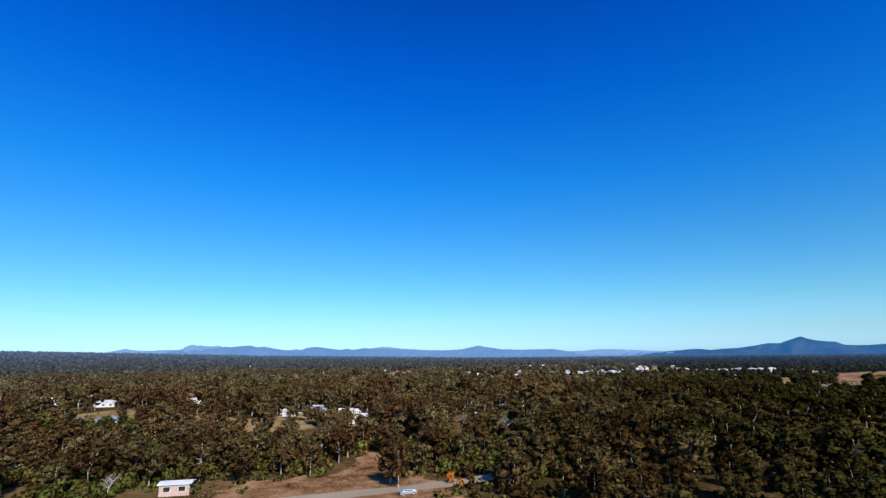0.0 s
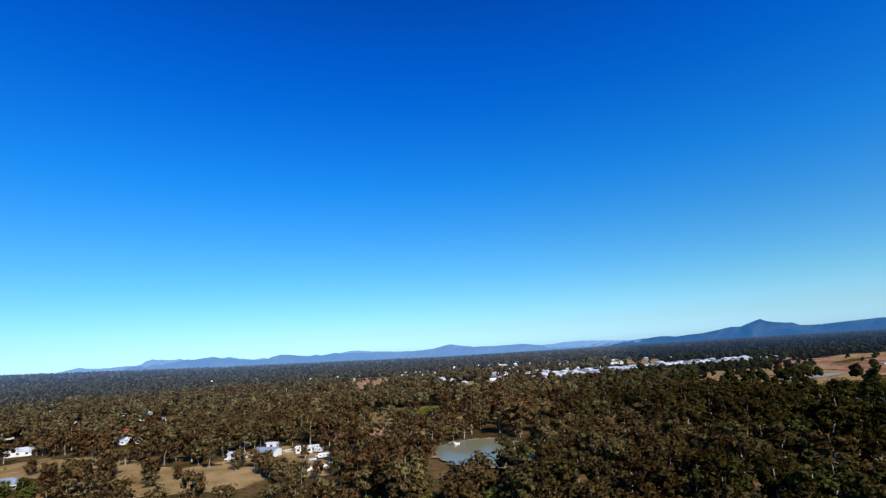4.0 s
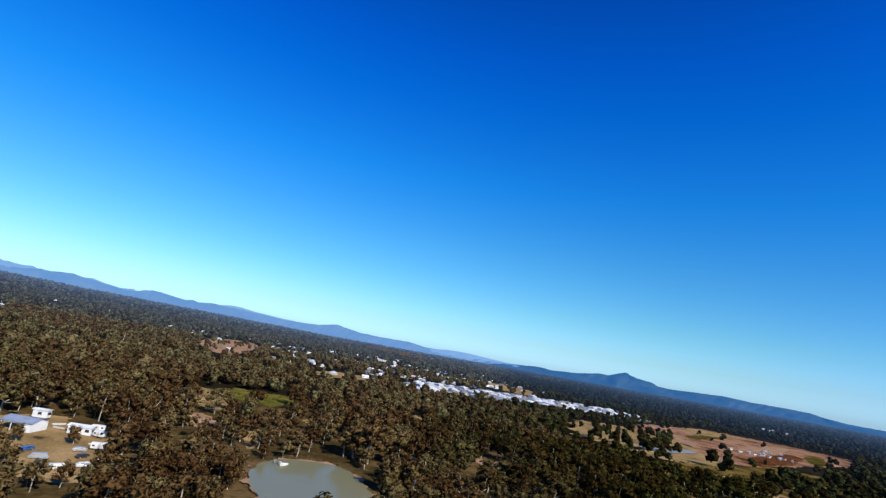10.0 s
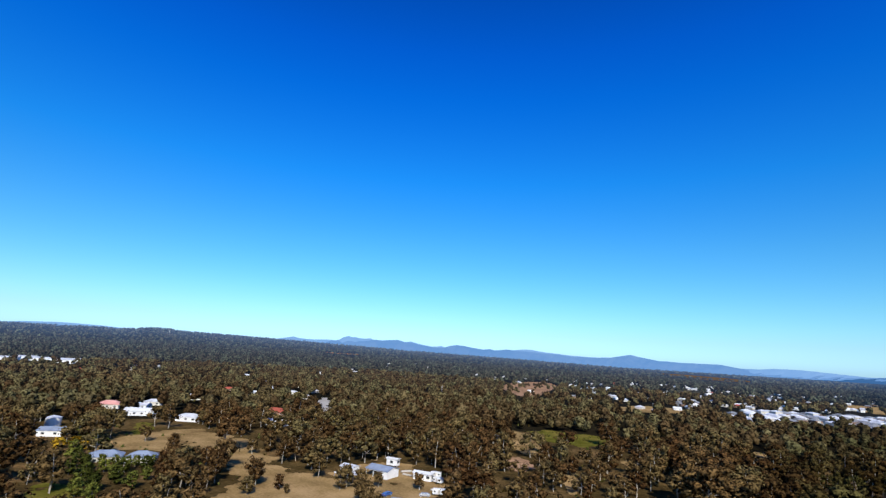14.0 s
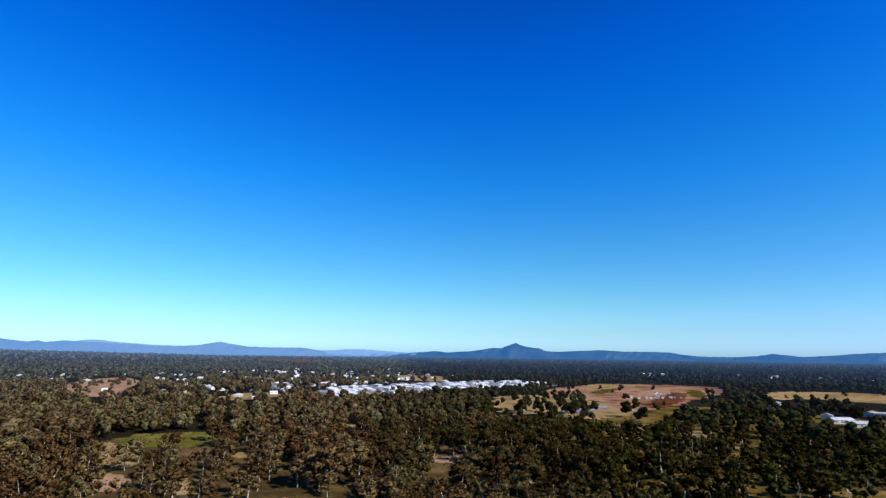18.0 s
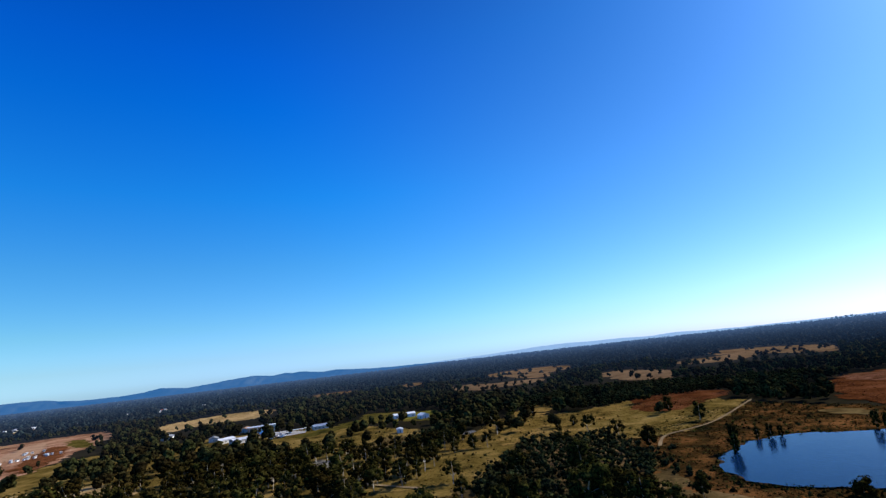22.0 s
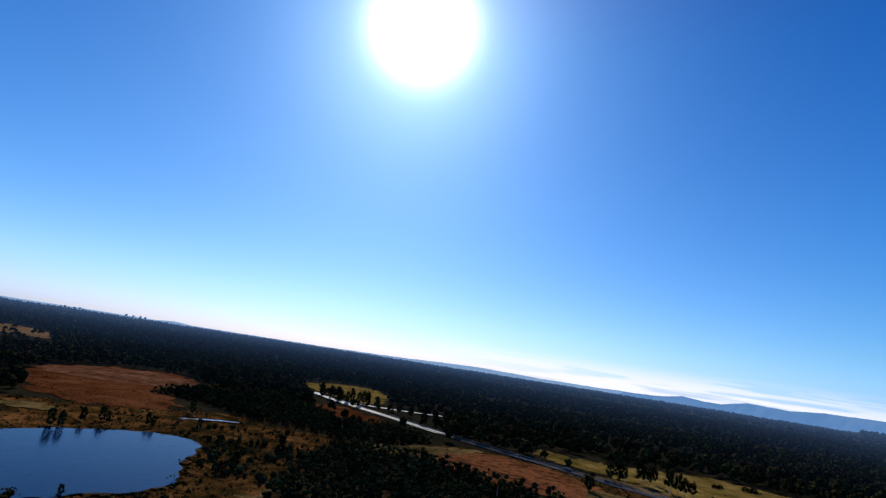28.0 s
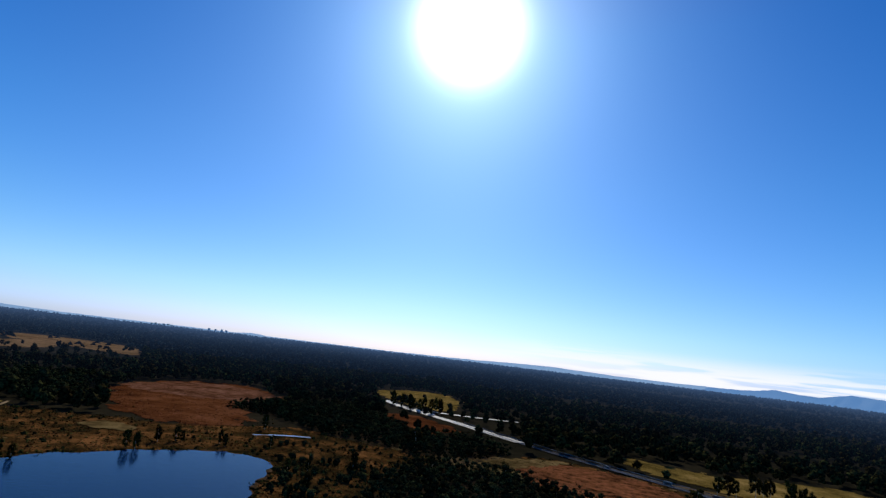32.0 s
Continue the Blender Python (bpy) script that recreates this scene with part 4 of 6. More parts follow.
for row in range(16):
    for col in range(37):
        u, v = col * 17.5 - 40 + (row % 2) * 6, row * 22.0
        a = radians(24)
        x, y = 150 + u * math.cos(a) - v * math.sin(a), 560 + u * math.sin(a) + v * math.cos(a)
        spots.append((x + rng.uniform(-2, 2), y + rng.uniform(-2, 2)))
spots = np.array(spots)
spots = spots[inside(ESTATE, spots[:, 0], spots[:, 1])]
spots = spots[rng.random(len(spots)) < 0.86][:290]
used = set()
for x, y in spots:
    k = int(rng.choice(5, p=(0.21, 0.15, 0.42, 0.08, 0.14)))
    ob = kinds[k] if k not in used else copy_thing(kinds[k], Matrix())
    used.add(k)
    put(ob, x, y, 24 + 90 * rng.integers(0, 2) + rng.uniform(-4, 4), 6)
    ob.scale = (0.85, 0.85, 0.95)

# older suburbs scattered among the trees
SUB = "houses of the scattered suburb"
older = [
    house(16, 10, 2.8, 2.0, CREAM, PALEROOF, "older house with pale metal roof among trees", 5, 3, group=SUB),
    house(14, 9, 2.8, 1.8, WHITE, WHITE, "white house with white roof among trees", 0, 2, group=SUB),
    house(15, 10, 2.8, 2.0, BRICK, REDROOF, "brick house with red tile roof among trees", 5, 3, group=SUB),
    house(15, 10, 2.8, 1.9, BRICK, GREYROOF, "brick house with grey roof among trees", 5, 3, group=SUB),
]
used = set()
CLUSTERS = [  # middle, spread, how many
    (90, 930, 90, 22), (290, 1010, 95, 34), (420, 1180, 120, 28), (300, 1420, 150, 20), (130, 1300, 160, 18), (-150, 1290, 90, 8), (-340, 1600, 140, 6),
    (-345, 550, 45, 9), (-560, 930, 110, 9), (-730, 680, 60, 4), (1250, 1060, 70, 8), (1400, 860, 70, 8), (100, 700, 30, 4), (-470, 1030, 60, 4),
]
for cx, cy, spread, count in CLUSTERS:
    for _ in range(count):
        x, y = cx + rng.normal(0, spread), cy + rng.normal(0, spread)
        k = int(rng.choice(4, p=(0.44, 0.36, 0.03, 0.17)))
        ob = older[k] if k not in used else copy_thing(older[k], Matrix())
        used.add(k)
        put(ob, x, y, rng.uniform(0, 180), 8.5)
        ob.scale = (0.72, 0.72, 0.85)
for x, y, w, d in ((-960, 690, 40, 22), (-920, 715, 34, 20), (-990, 650, 36, 18), (-900, 690, 26, 16), (-1010, 700, 30, 18)):
    put(house(w, d, 6, 1.5, WHITE, PALEROOF, "large pale-roofed hall far off in the trees", 0, 5, False, category="hall"), x, y, 40, 30)

# houses west of the paddock
put(house(16, 11, 3, 2.4, CREAM, PINKROOF, "house with salmon-pink tile roof", 5.5, 3), -350, 307, 30, 14)
put(house(20, 12, 3, 1.6, WHITE, WHITE, "long white house above a lawn", 0, 4), -304, 293, 30, 15)
put(house(12, 9, 3, 1.4, WHITE, PALEROOF, "white outbuilding with pale roof", 0, 2), -330, 318, 20, 12)
put(house(14, 9, 3, 1.6, CREAM, PALEROOF, "pale-roofed house behind garden trees", 4.5, 2), -341, 342, 25, 12)
put(house(16, 10, 3, 1.8, CREAM, PALEROOF, "pale-roofed house among tall gums", 5, 3), -351, 397, 40, 13)
put(house(15, 10, 3, 1.7, WHITE, PALEROOF, "pale house beside tall gums", 5, 3), -258, 291, 15, 10)
put(house(22, 12, 3, 2.3, BRICK, REDROOF, "large house with dark red tile roof", 6, 4), -233, 356, 12, 15)
put(house(14, 8, 3, 1.2, WHITE, WHITE, "white flat-roofed shed near the red-roofed house", 0, 2, False, category="shed"), -198, 309, 8, 10)
put(house(14, 9, 3.0, 2.0, CREAM, BLUEROOF, "house with blue-grey roof behind a hedge", 4.5, 2), -200, 176, 40, 9, -0.6)
put(house(12, 9, 3.0, 2.0, CREAM, BLUEROOF, "wing of a blue-grey roofed house", 4.5, 2), -186, 183, 30, 9, -0.6)
put(house(12, 8, 3, 1.4, WHITE, BLUEROOF, "low house with blue-white roof", 0, 2), -273, 205, 30, 12)

for x, y in ((-189, 157), (-180, 162), (-171, 167), (-218, 186), (-205, 160), (-236, 183), (-228, 188), (-178, 148), (-162, 149), (-160, 133), (-150, 128), (-170, 140), (-152, 146), (-157, 158)):
    clear(x, y, 9)   # room for the garden trees

for x, y, r in ((-64, 18, 10), (-60, 6, 8), (-57, -6, 8), (-70, 20, 8), (-54, -18, 7)):
    clear(x, y, r)   # trees kept off the camera's line to the hut

for x, y, r in ((32, 130, 11), (28, 118, 9), (44, 132, 9)):
    clear(x, y, r)   # trees kept off the camera's line to the farm pond

clear(190, -150, 12)
clear(182, -168, 8)

# water tank beside the low house
tank = new("water_tank")
bm = bmesh.new()
bmesh.ops.create_cone(bm, cap_ends=True, segments=24, radius1=4.2, radius2=4.2, depth=5, matrix=Matrix.Translation((0, 0, 2.5)))
part("shell", bm, WHITE, tank)
bm = bmesh.new()
bmesh.ops.create_cone(bm, cap_ends=True, segments=24, radius1=4.4, radius2=0.4, depth=1.1, matrix=Matrix.Translation((0, 0, 5.6)))
part("lid", bm, PALEROOF, tank)
tagged(put(tank, -301, 226, 0, 9), "round white water tank with low conical lid", "tank")


# the farm sheds by the yard
def machinery_shed():
    top = new("machinery_shed")
    w, d, h, rise = 12.0, 9.0, 3.3, 1.3
    part("rear_wall", solid((-w / 2, d / 2 - 0.15, 0, w / 2, d / 2, h)), WHITE, top)
    part("side_wall", solid((w / 2 - 0.15, -d / 2, 0, w / 2, d / 2 - 0.16, h)), WHITE, top)
    part("front_wall", solid((w / 6, -d / 2, 0, w / 2 - 0.16, -d / 2 + 0.15, h)), WHITE, top)
    for k in range(3):
        x = -w / 2 + 0.15 + k * w / 3
        part("post", solid((x - 0.12, -d / 2, 0, x + 0.12, -d / 2 + 0.24, h)), WHITE, top)
    part("beam", solid((-w / 2, -d / 2 - 0.02, h - 0.5, w / 6, -d / 2 + 0.2, h)), WHITE, top)
    for s in (-1, 1):
        bm = bmesh.new()
        x = s * (w / 2 - 0.07)
        bm.faces.new([bm.verts.new(c) for c in ((x, -d / 2, h), (x, d / 2, h), (x, 0, h + rise))])
        part("gable", bm, WHITE, top)
    r = part("roof", roof_mesh(w, d, rise, 0.4), BLUEROOF, top, "blue-grey corrugated roof")
    r.location.z = h + 0.03
    return tagged(top, "white open-fronted machinery shed with blue-grey roof", "shed")


put(machinery_shed(), -76, 212, -14, 8)


def carport(w, d, h, label):
    top = new("carport")
    for x in (-w / 2 + 0.2, 0, w / 2 - 0.2):
        for y in (-d / 2 + 0.2, d / 2 - 0.2):
            part("post", solid((x - 0.08, y - 0.08, 0, x + 0.08, y + 0.08, h)), GREYROOF, top)
    part("roof", solid((-w / 2, -d / 2, h, w / 2, d / 2, h + 0.16)), WHITE, top)
    part("fascia", solid((-w / 2 - 0.05, -d / 2 - 0.05, h - 0.25, w / 2 + 0.05, -d / 2, h + 0.2)), WHITE, top)
    return tagged(top, label, "carport")


put(carport(11, 6, 2.6, "low carport with flat white metal roof"), -87, 199, -14, 5)
put(house(7, 5, 3.2, 0.8, WHITE, PALEROOF, "small white metal shed in the farm yard", 0, 1, False, category="shed"), -91, 209, -14, 7)
put(house(6, 3, 2.8, 0.3, WHITE, WHITE, "white container raised behind the shed", 0, 1, False, category="container"), -79, 233, -10, 5, 1.2)
put(house(9, 4, 2.8, 0.5, WHITE, WHITE, "white demountable cabin in the farm yard", 0, 3, False, category="cabin"), -57, 216, -8, 5)
put(house(7.5, 4.2, 2.6, 0.35, surface("pink_board", (0.50, 0.33, 0.27), (0.66, 0.50, 0.44), 1.5, 0.3), WHITE, "small pinkish hut with flat white roof", 0, 2, False, category="hut"), -67.5, 30, 12, 13)


def caravan(w, label):
    """A white caravan on two wheels with a drawbar, a door and windows."""
    top = new("caravan")
    bm = solid((-w / 2, -1.1, 0.55, w / 2, 1.1, 2.6))
    bmesh.ops.bevel(bm, geom=bm.edges[:], offset=0.18, segments=2, affect="EDGES")
    part("body", bm, WHITE, top)
    part("drawbar", solid((w / 2 - 0.05, -0.08, 0.5, w / 2 + 1.2, 0.08, 0.62)), DARK, top)
    part("door", solid((-0.4, -1.16, 0.7, 0.35, -1.1, 2.3)), CREAM, top)
    for x in (-w / 2 + 0.9, w / 2 - 1.0):
        part("window", solid((x - 0.4, -1.15, 1.4, x + 0.4, -1.1, 2.0)), GLASS, top)
    for y in (-0.95, 0.95):
        bm = bmesh.new()
        bmesh.ops.create_cone(bm, cap_ends=True, segments=12, radius1=0.34, radius2=0.34, depth=0.22, matrix=Matrix.Translation((0, y, 0.34)) @ Matrix.Rotation(radians(90), 4, "X"))
        part("wheel", bm, DARK, top)
    return tagged(top, label, "caravan", "caravans of the farm yard")


for x, y, turn, w in ((-53, 222, 8, 5.0), (-49, 212, -20, 4.5), (-43, 194, 12, 5.5)):
    put(caravan(w, "white caravan parked in the farm yard"), x, y, turn, 4, 0.25)


def timber_pile(n):
    top = new("timber_pile")
    for k in range(n):
        beam = part("beam", solid((-2.6 + 0.2 * (k % 3), -0.12, 0.0, 2.4 + 0.15 * (k % 4), 0.12, 0.22)), CREAM if k % 3 else BARK, top)
        beam.location, beam.rotation_euler = (0, (k % 5) * 0.3 - 0.6, 0.24 * (k // 5)), (0, 0, 0.03 * (k % 4) - 0.05)
    return tagged(top, "untidy pile of pale sawn timber in a yard", "timber")


put(timber_pile(14), -69, 225, 40, 4, 0.3)
put(timber_pile(11), -66, 219, -15, 4, 0.3)
put(timber_pile(12), -46, 200, 10, 4, 0.3)


# vehicles
def car(paint, label, van=False, name="car"):
    top = new(name)
    n = 5.6 if van else 4.5
    hull = [(-n / 2, 0.35), (-n / 2, 0.95), (-n / 2 + 0.5, 1.0), (-n / 2 + 0.9, 1.9 if van else 1.45), (n / 2 - (0.5 if van else 0.9), 1.95 if van else 1.45), (n / 2 - 0.1, 1.0), (n / 2, 0.9), (n / 2, 0.35)]
    bm = bmesh.new()
    ends = [[bm.verts.new((x, s * (0.88 if z < 1.1 else 0.74), z)) for x, z in hull] for s in (-1, 1)]
    bm.faces.new(ends[0]), bm.faces.new(ends[1][::-1])
    for i in range(len(hull)):
        j = (i + 1) % len(hull)
        bm.faces.new([ends[0][j], ends[0][i], ends[1][i], ends[1][j]])
    bmesh.ops.recalc_face_normals(bm, faces=bm.faces)
    part("body", bm, paint, top)
    part("window", solid((-n / 2 + 1.1, -0.83, 1.02, n / 2 - 1.1, 0.83, 1.36)), GLASS, top)
    for x in (-n / 2 + 0.85, n / 2 - 0.85):
        for y in (-0.8, 0.8):
            bm = bmesh.new()
            bmesh.ops.create_cone(bm, cap_ends=True, segments=12, radius1=0.33, radius2=0.33, depth=0.22, matrix=Matrix.Translation((x, y, 0.33)) @ Matrix.Rotation(radians(90), 4, "X"))
            tyre = part("wheel", bm, DARK, top)
            bm = bmesh.new()
            bmesh.ops.create_cone(bm, cap_ends=True, segments=10, radius1=0.2, radius2=0.2, depth=0.25, matrix=Matrix.Translation((x, y, 0.33)) @ Matrix.Rotation(radians(90), 4, "X"))
            part("rim", bm, PALEROOF, tyre)
    for y in (-0.6, 0.6):
        part("headlight", solid((n / 2 - 0.02, y - 0.18, 0.62, n / 2 + 0.03, y + 0.18, 0.8)), WHITE, top)
        part("tail_light", solid((-n / 2 - 0.03, y - 0.18, 0.7, -n / 2 + 0.02, y + 0.18, 0.86)), REDROOF, top)
    return tagged(top, label, "car", "vehicles")


SILVER = surface("silver_paint", (0.42, 0.43, 0.45), (0.55, 0.56, 0.58), 2, 0.3, 0.25, spec=0.6, metal=0.4)
BLUEPAINT = surface("blue_paint", (0.03, 0.09, 0.28), (0.05, 0.13, 0.36), 2, 0.3, 0.3, spec=0.5)
DARKPAINT = surface("dark_paint", (0.02, 0.02, 0.025), (0.05, 0.05, 0.055), 2, 0.3, 0.3, spec=0.5)
TRAFFIC = [(78, -409, 2, 0), (40, -391, 2, 1), (14, -378, 2, 0), (-19, -360, 2, 0), (-47, -346, 1, 1), (-54, -343, 2, 0), (-67, -336, 2, 0), (-98, -320, 3, 0), (-118, -309, 0, 0), (262, -522, 1, 0), (285, -534, 0, 1)]
for x, y, k, big in TRAFFIC:
    paint, word = ((WHITE, "white"), (SILVER, "silver"), (DARKPAINT, "dark"), (BLUEPAINT, "blue"))[k]
    put(car(paint, f"{word} {'van' if big else 'car'} driving on the highway", bool(big)), x, y, 154 if x < 60 else 147, 1, 0.64)
for x, y, turn, k, big in ((-46, 166, 20, 0, 1), (-52, 170, 80, 2, 0), (-40, 172, 35, 0, 0), (-55, 176, 10, 1, 1), (-44, 182, 60, 2, 0), (-36, 180, 5, 0, 0), (-62, 184, 70, 3, 0), (-48, 190, 15, 1, 0)):
    paint, word = ((WHITE, "white"), (SILVER, "silver"), (DARKPAINT, "dark"), (BLUEPAINT, "blue"))[k]
    put(car(paint, f"{word} {'van' if big else 'car'} parked in the farm yard", bool(big)), x, y, turn, 3, 0.1)
put(car(SILVER, "silver car parked under a tree by the track"), -5, 24.5, 20, 3, 0.45)
for k in range(12):
    put(car((WHITE, SILVER, DARKPAINT, WHITE)[k % 4], "car parked by the school buildings"), 525 + k % 6 * 6 + rng.uniform(-1, 1), 196 - k // 6 * 9, 75, 3, 0.3)


# guard rails and lane line of the highway
HIGHWAY = np.array([(352, -583), (304, -545), (224, -500), (114, -429), (40, -391), (-16, -362), (-83, -328), (-150, -294)], float)
for s in (-1, 1):
    rail = new("guard_rail")
    for (x0, y0), (x1, y1) in zip(HIGHWAY[2:-1], HIGHWAY[3:]):
        n = np.array([-(y1 - y0), x1 - x0]) / math.hypot(x1 - x0, y1 - y0) * 5.6 * s
        ln = math.hypot(x1 - x0, y1 - y0)
        # the darkness of steel seen against the sun is put into the grey
        face = part("beam", solid((0, -0.05, 0.45, ln, 0.05, 0.78)), GREYROOF, rail)
        face.location, face.rotation_euler = (x0 + n[0], y0 + n[1], 0.6), (0, 0, math.atan2(y1 - y0, x1 - x0))
        for k in range(int(ln / 12)):
            p = part("post", solid((-0.07, -0.07, -0.6, 0.07, 0.07, 0.8)), DARK, rail)
            p.location = (x0 + n[0] + (x1 - x0) * k * 12 / ln, y0 + n[1] + (y1 - y0) * k * 12 / ln, 0.6)
    tagged(rail, "steel guard rail along the highway", "guard rail", "guard rails of the highway")

# school and farm buildings in the east
school = new("school_hall")
part("roof", solid((-17, -7, 6.0, 17, 7, 6.7)), PALEROOF, school)
part("wall", solid((-16, -2, 0, 16, 6, 6.0)), CREAM, school)
for k in range(8):
    x = -15.5 + k * 31 / 7
    part("column", solid((x - 0.35, -6.4, 0, x + 0.35, -5.7, 6.0)), WHITE, school)
for k in range(7):
    x = -13.3 + k * 4.43
    part("window", solid((x - 1.6, -2.08, 0.6, x + 1.6, -2.0, 4.6)), GLASS, school)
tagged(put(school, 604, 232, -62, 24), "school hall with pale flat roof and white colonnade", "hall")
sail = new("play_shelter")
for x in (-6, 6):
    for y in (-5, 5):
        part("post", solid((x - 0.15, y - 0.15, 0, x + 0.15, y + 0.15, 4.5)), WHITE, sail)
part("sail", roof_mesh(12, 10, 2.2, 0.3, 5), BLUEPAINT, sail, "deep blue fabric roof").location.z = 4.4
tagged(put(sail, 545, 209, 20, 13), "blue-roofed play shelter on white posts", "shelter")
walkway = new("covered_walkway")
part("roof", solid((-18, -2.2, 3.0, 18, 2.2, 3.25)), WHITE, walkway)
for k in range(10):
    x = -17 + k * 34 / 9
    part("post", solid((x - 0.1, -1.9, 0, x + 0.1, -1.7, 3.0)), WHITE, walkway)
    part("post", solid((x - 0.1, 1.7, 0, x + 0.1, 1.9, 3.0)), WHITE, walkway)
tagged(put(walkway, 556, 183, -62, 20), "long white-roofed covered walkway", "walkway")
for x, y, w, d, roof, word, turn in ((640, 361, 22, 12, GREYROOF, "grey", 20), (537, 246, 18, 9, PALEROOF, "pale", -30), (524, 224, 20, 9, PALEROOF, "pale", -40), (570, 158, 16, 9, BLUEROOF, "blue", -62), (628, 262, 20, 10, BRICK, "brown", 10), (560, 268, 14, 9, GREYROOF, "grey", 25)):
    put(house(w, d, 3.2, 1.6, CREAM, roof, f"school building with {word} roof", 0, 4, False, category="school building"), x, y, turn, 16)
put(house(24, 10, 3.5, 1.4, WHITE, WHITE, "long white-roofed farm shed", 0, 4, False, category="shed"), 589, 70, -70, 20)
put(house(11, 9, 3.2, 2.0, WHITE, WHITE, "white farm house with white roof", 0, 2, False), 563, 47, 30, 14)
put(house(8, 5, 2.8, 0.8, WHITE, PALEROOF, "small white cabin by the drive", 0, 1, False, category="cabin"), 470, 62, 10, 10)

# site huts and plant on the earthworks
for k in range(22):
    along = (k % 16) / 15 if k < 16 else (k - 16) / 12 + 0.3
    back = rng.uniform(-6, 6) + (0 if k < 16 else 75)
    put(house(rng.uniform(2.6, 4.6), 1.8, rng.uniform(1.2, 2.2), 0.15, WHITE, WHITE, "white site hut on red earth", 0, 1, False, "huts of the building site", "hut"), 562 + along * 58 + back * 0.75 + rng.uniform(-7, 7), 498 - along * 22 + back * 0.66 + rng.uniform(-9, 9), rng.uniform(0, 90), 3)

# jetty with a moored boat on the farm pond
jetty = new("jetty")
part("deck", solid((-0.8, -3.0, 0.5, 0.8, 3.0, 0.62)), surface("grey_timber", (0.2, 0.18, 0.15), (0.32, 0.29, 0.25), 1, 0.1), jetty)
for x in (-0.7, 0.7):
    for y in (-2.8, 0, 2.8):
        part("pile", solid((x - 0.09, y - 0.09, -0.6, x + 0.09, y + 0.09, 0.9)), DARK, jetty)
tagged(put(jetty, 21, 204, 0, 4, 0.5), "small grey timber jetty at a pond", "jetty")
boat = new("boat")
bm = bmesh.new()
rim = [(-2.2, 0.75), (0.9, 0.85), (2.4, 0.0), (0.9, -0.85), (-2.2, -0.75)]
up, down = [bm.verts.new((x, y, 0.75)) for x, y in rim], [bm.verts.new((x * 0.85, y * 0.7, 0.0)) for x, y in rim]
bm.faces.new(down[::-1])
for i in range(5):
    j = (i + 1) % 5
    bm.faces.new([up[i], down[i], down[j], up[j]])
part("hull", bm, WHITE, boat)
part("seat", solid((-0.2, -0.6, 0.4, 0.15, 0.6, 0.5)), CREAM, boat)
part("cover", solid((-2.0, -0.6, 0.7, -1.2, 0.6, 1.5)), WHITE, boat)
tagged(put(boat, 24.5, 200, 35, 3, 0.55), "small white boat moored at the jetty", "boat")


# poles and masts
def mast(x, y, h, label, arms=2):
    top = new("mast")
    bm = bmesh.new()
    bmesh.ops.create_cone(bm, cap_ends=True, segments=8, radius1=h * 0.014, radius2=h * 0.006, depth=h, matrix=Matrix.Translation((0, 0, h / 2)))
    part("pole", bm, WHITE, top)
    for k in range(arms):
        z = h * (0.95 - 0.12 * k)
        part("crossarm", solid((-h * 0.06, -0.1, z, h * 0.06, 0.1, z + h * 0.012)), GREYROOF, top)
    return tagged(put(top, x, y, 30, 3, 0), label, "mast")


mast(-163, 605, 17, "pale power pole rising over the forest")
mast(-2520, 2570, 60, "slim white radio mast on the forested ridge", 3)

# the far city and sheds on the eastern skyline
for head, high, wide, word in ((126.3, 6, 6, "tower"), (126.6, 10, 5, "tower"), (126.9, 5, 7, "tower"), (127.3, 9, 5, "tower"), (127.7, 11, 5, "tower"), (128.0, 6, 7, "tower"), (131.4, 16, 60, "shed"), (132.0, 14, 70, "shed"), (132.6, 16, 66, "shed"), (133.0, 14, 50, "shed")):
    a = radians(head)
    x, y = 4560 * math.sin(a), 4560 * math.cos(a)
    b = new("city_block")
    part("wall", solid((-wide / 2, -8, 0, wide / 2, 8, high)), CREAM if word == "tower" else WHITE, b)
    part("roof", solid((-wide / 2 - 0.5, -8.5, high, wide / 2 + 0.5, 8.5, high + 1)), PALEROOF, b)
    tagged(put(b, x, y, 90 - head, 5, 14), "far pale city tower on the skyline" if word == "tower" else "far white warehouse on the skyline", "building", "far city buildings")

# ---- trees ----
def leaf_cards(centre, spread, count, size, gen, flat=0.75):
    """Leaf clumps on and in an ellipsoid, each a small bent piece facing roughly outward: place and outward direction."""
    v = gen.normal(size=(count, 3))
    v /= np.linalg.norm(v, axis=1)[:, None]
    v[:, 2] = np.where(v[:, 2] < -0.35, -v[:, 2], v[:, 2])
    pos = centre + v * spread * gen.uniform(0.72, 1.05, (count, 1)) * np.array([1, 1, flat])
    n = v + gen.normal(scale=0.45, size=(count, 3))
    n /= np.linalg.norm(n, axis=1)[:, None]
    a = np.cross(n, gen.normal(size=(count, 3)))
    a /= np.linalg.norm(a, axis=1)[:, None]
    b = np.cross(n, a)
    s = size * gen.uniform(0.6, 1.35, (count, 1))
    t = s * gen.uniform(0.5, 0.9, (count, 1))
    out = v + gen.normal(scale=0.22, size=(count, 3))
    return np.hstack([np.stack([pos - a * s, pos - b * t, pos + a * s * 0.9 + n * s * 0.2, pos + b * t], 1).reshape(-1, 3), np.repeat(out, 4, 0)])


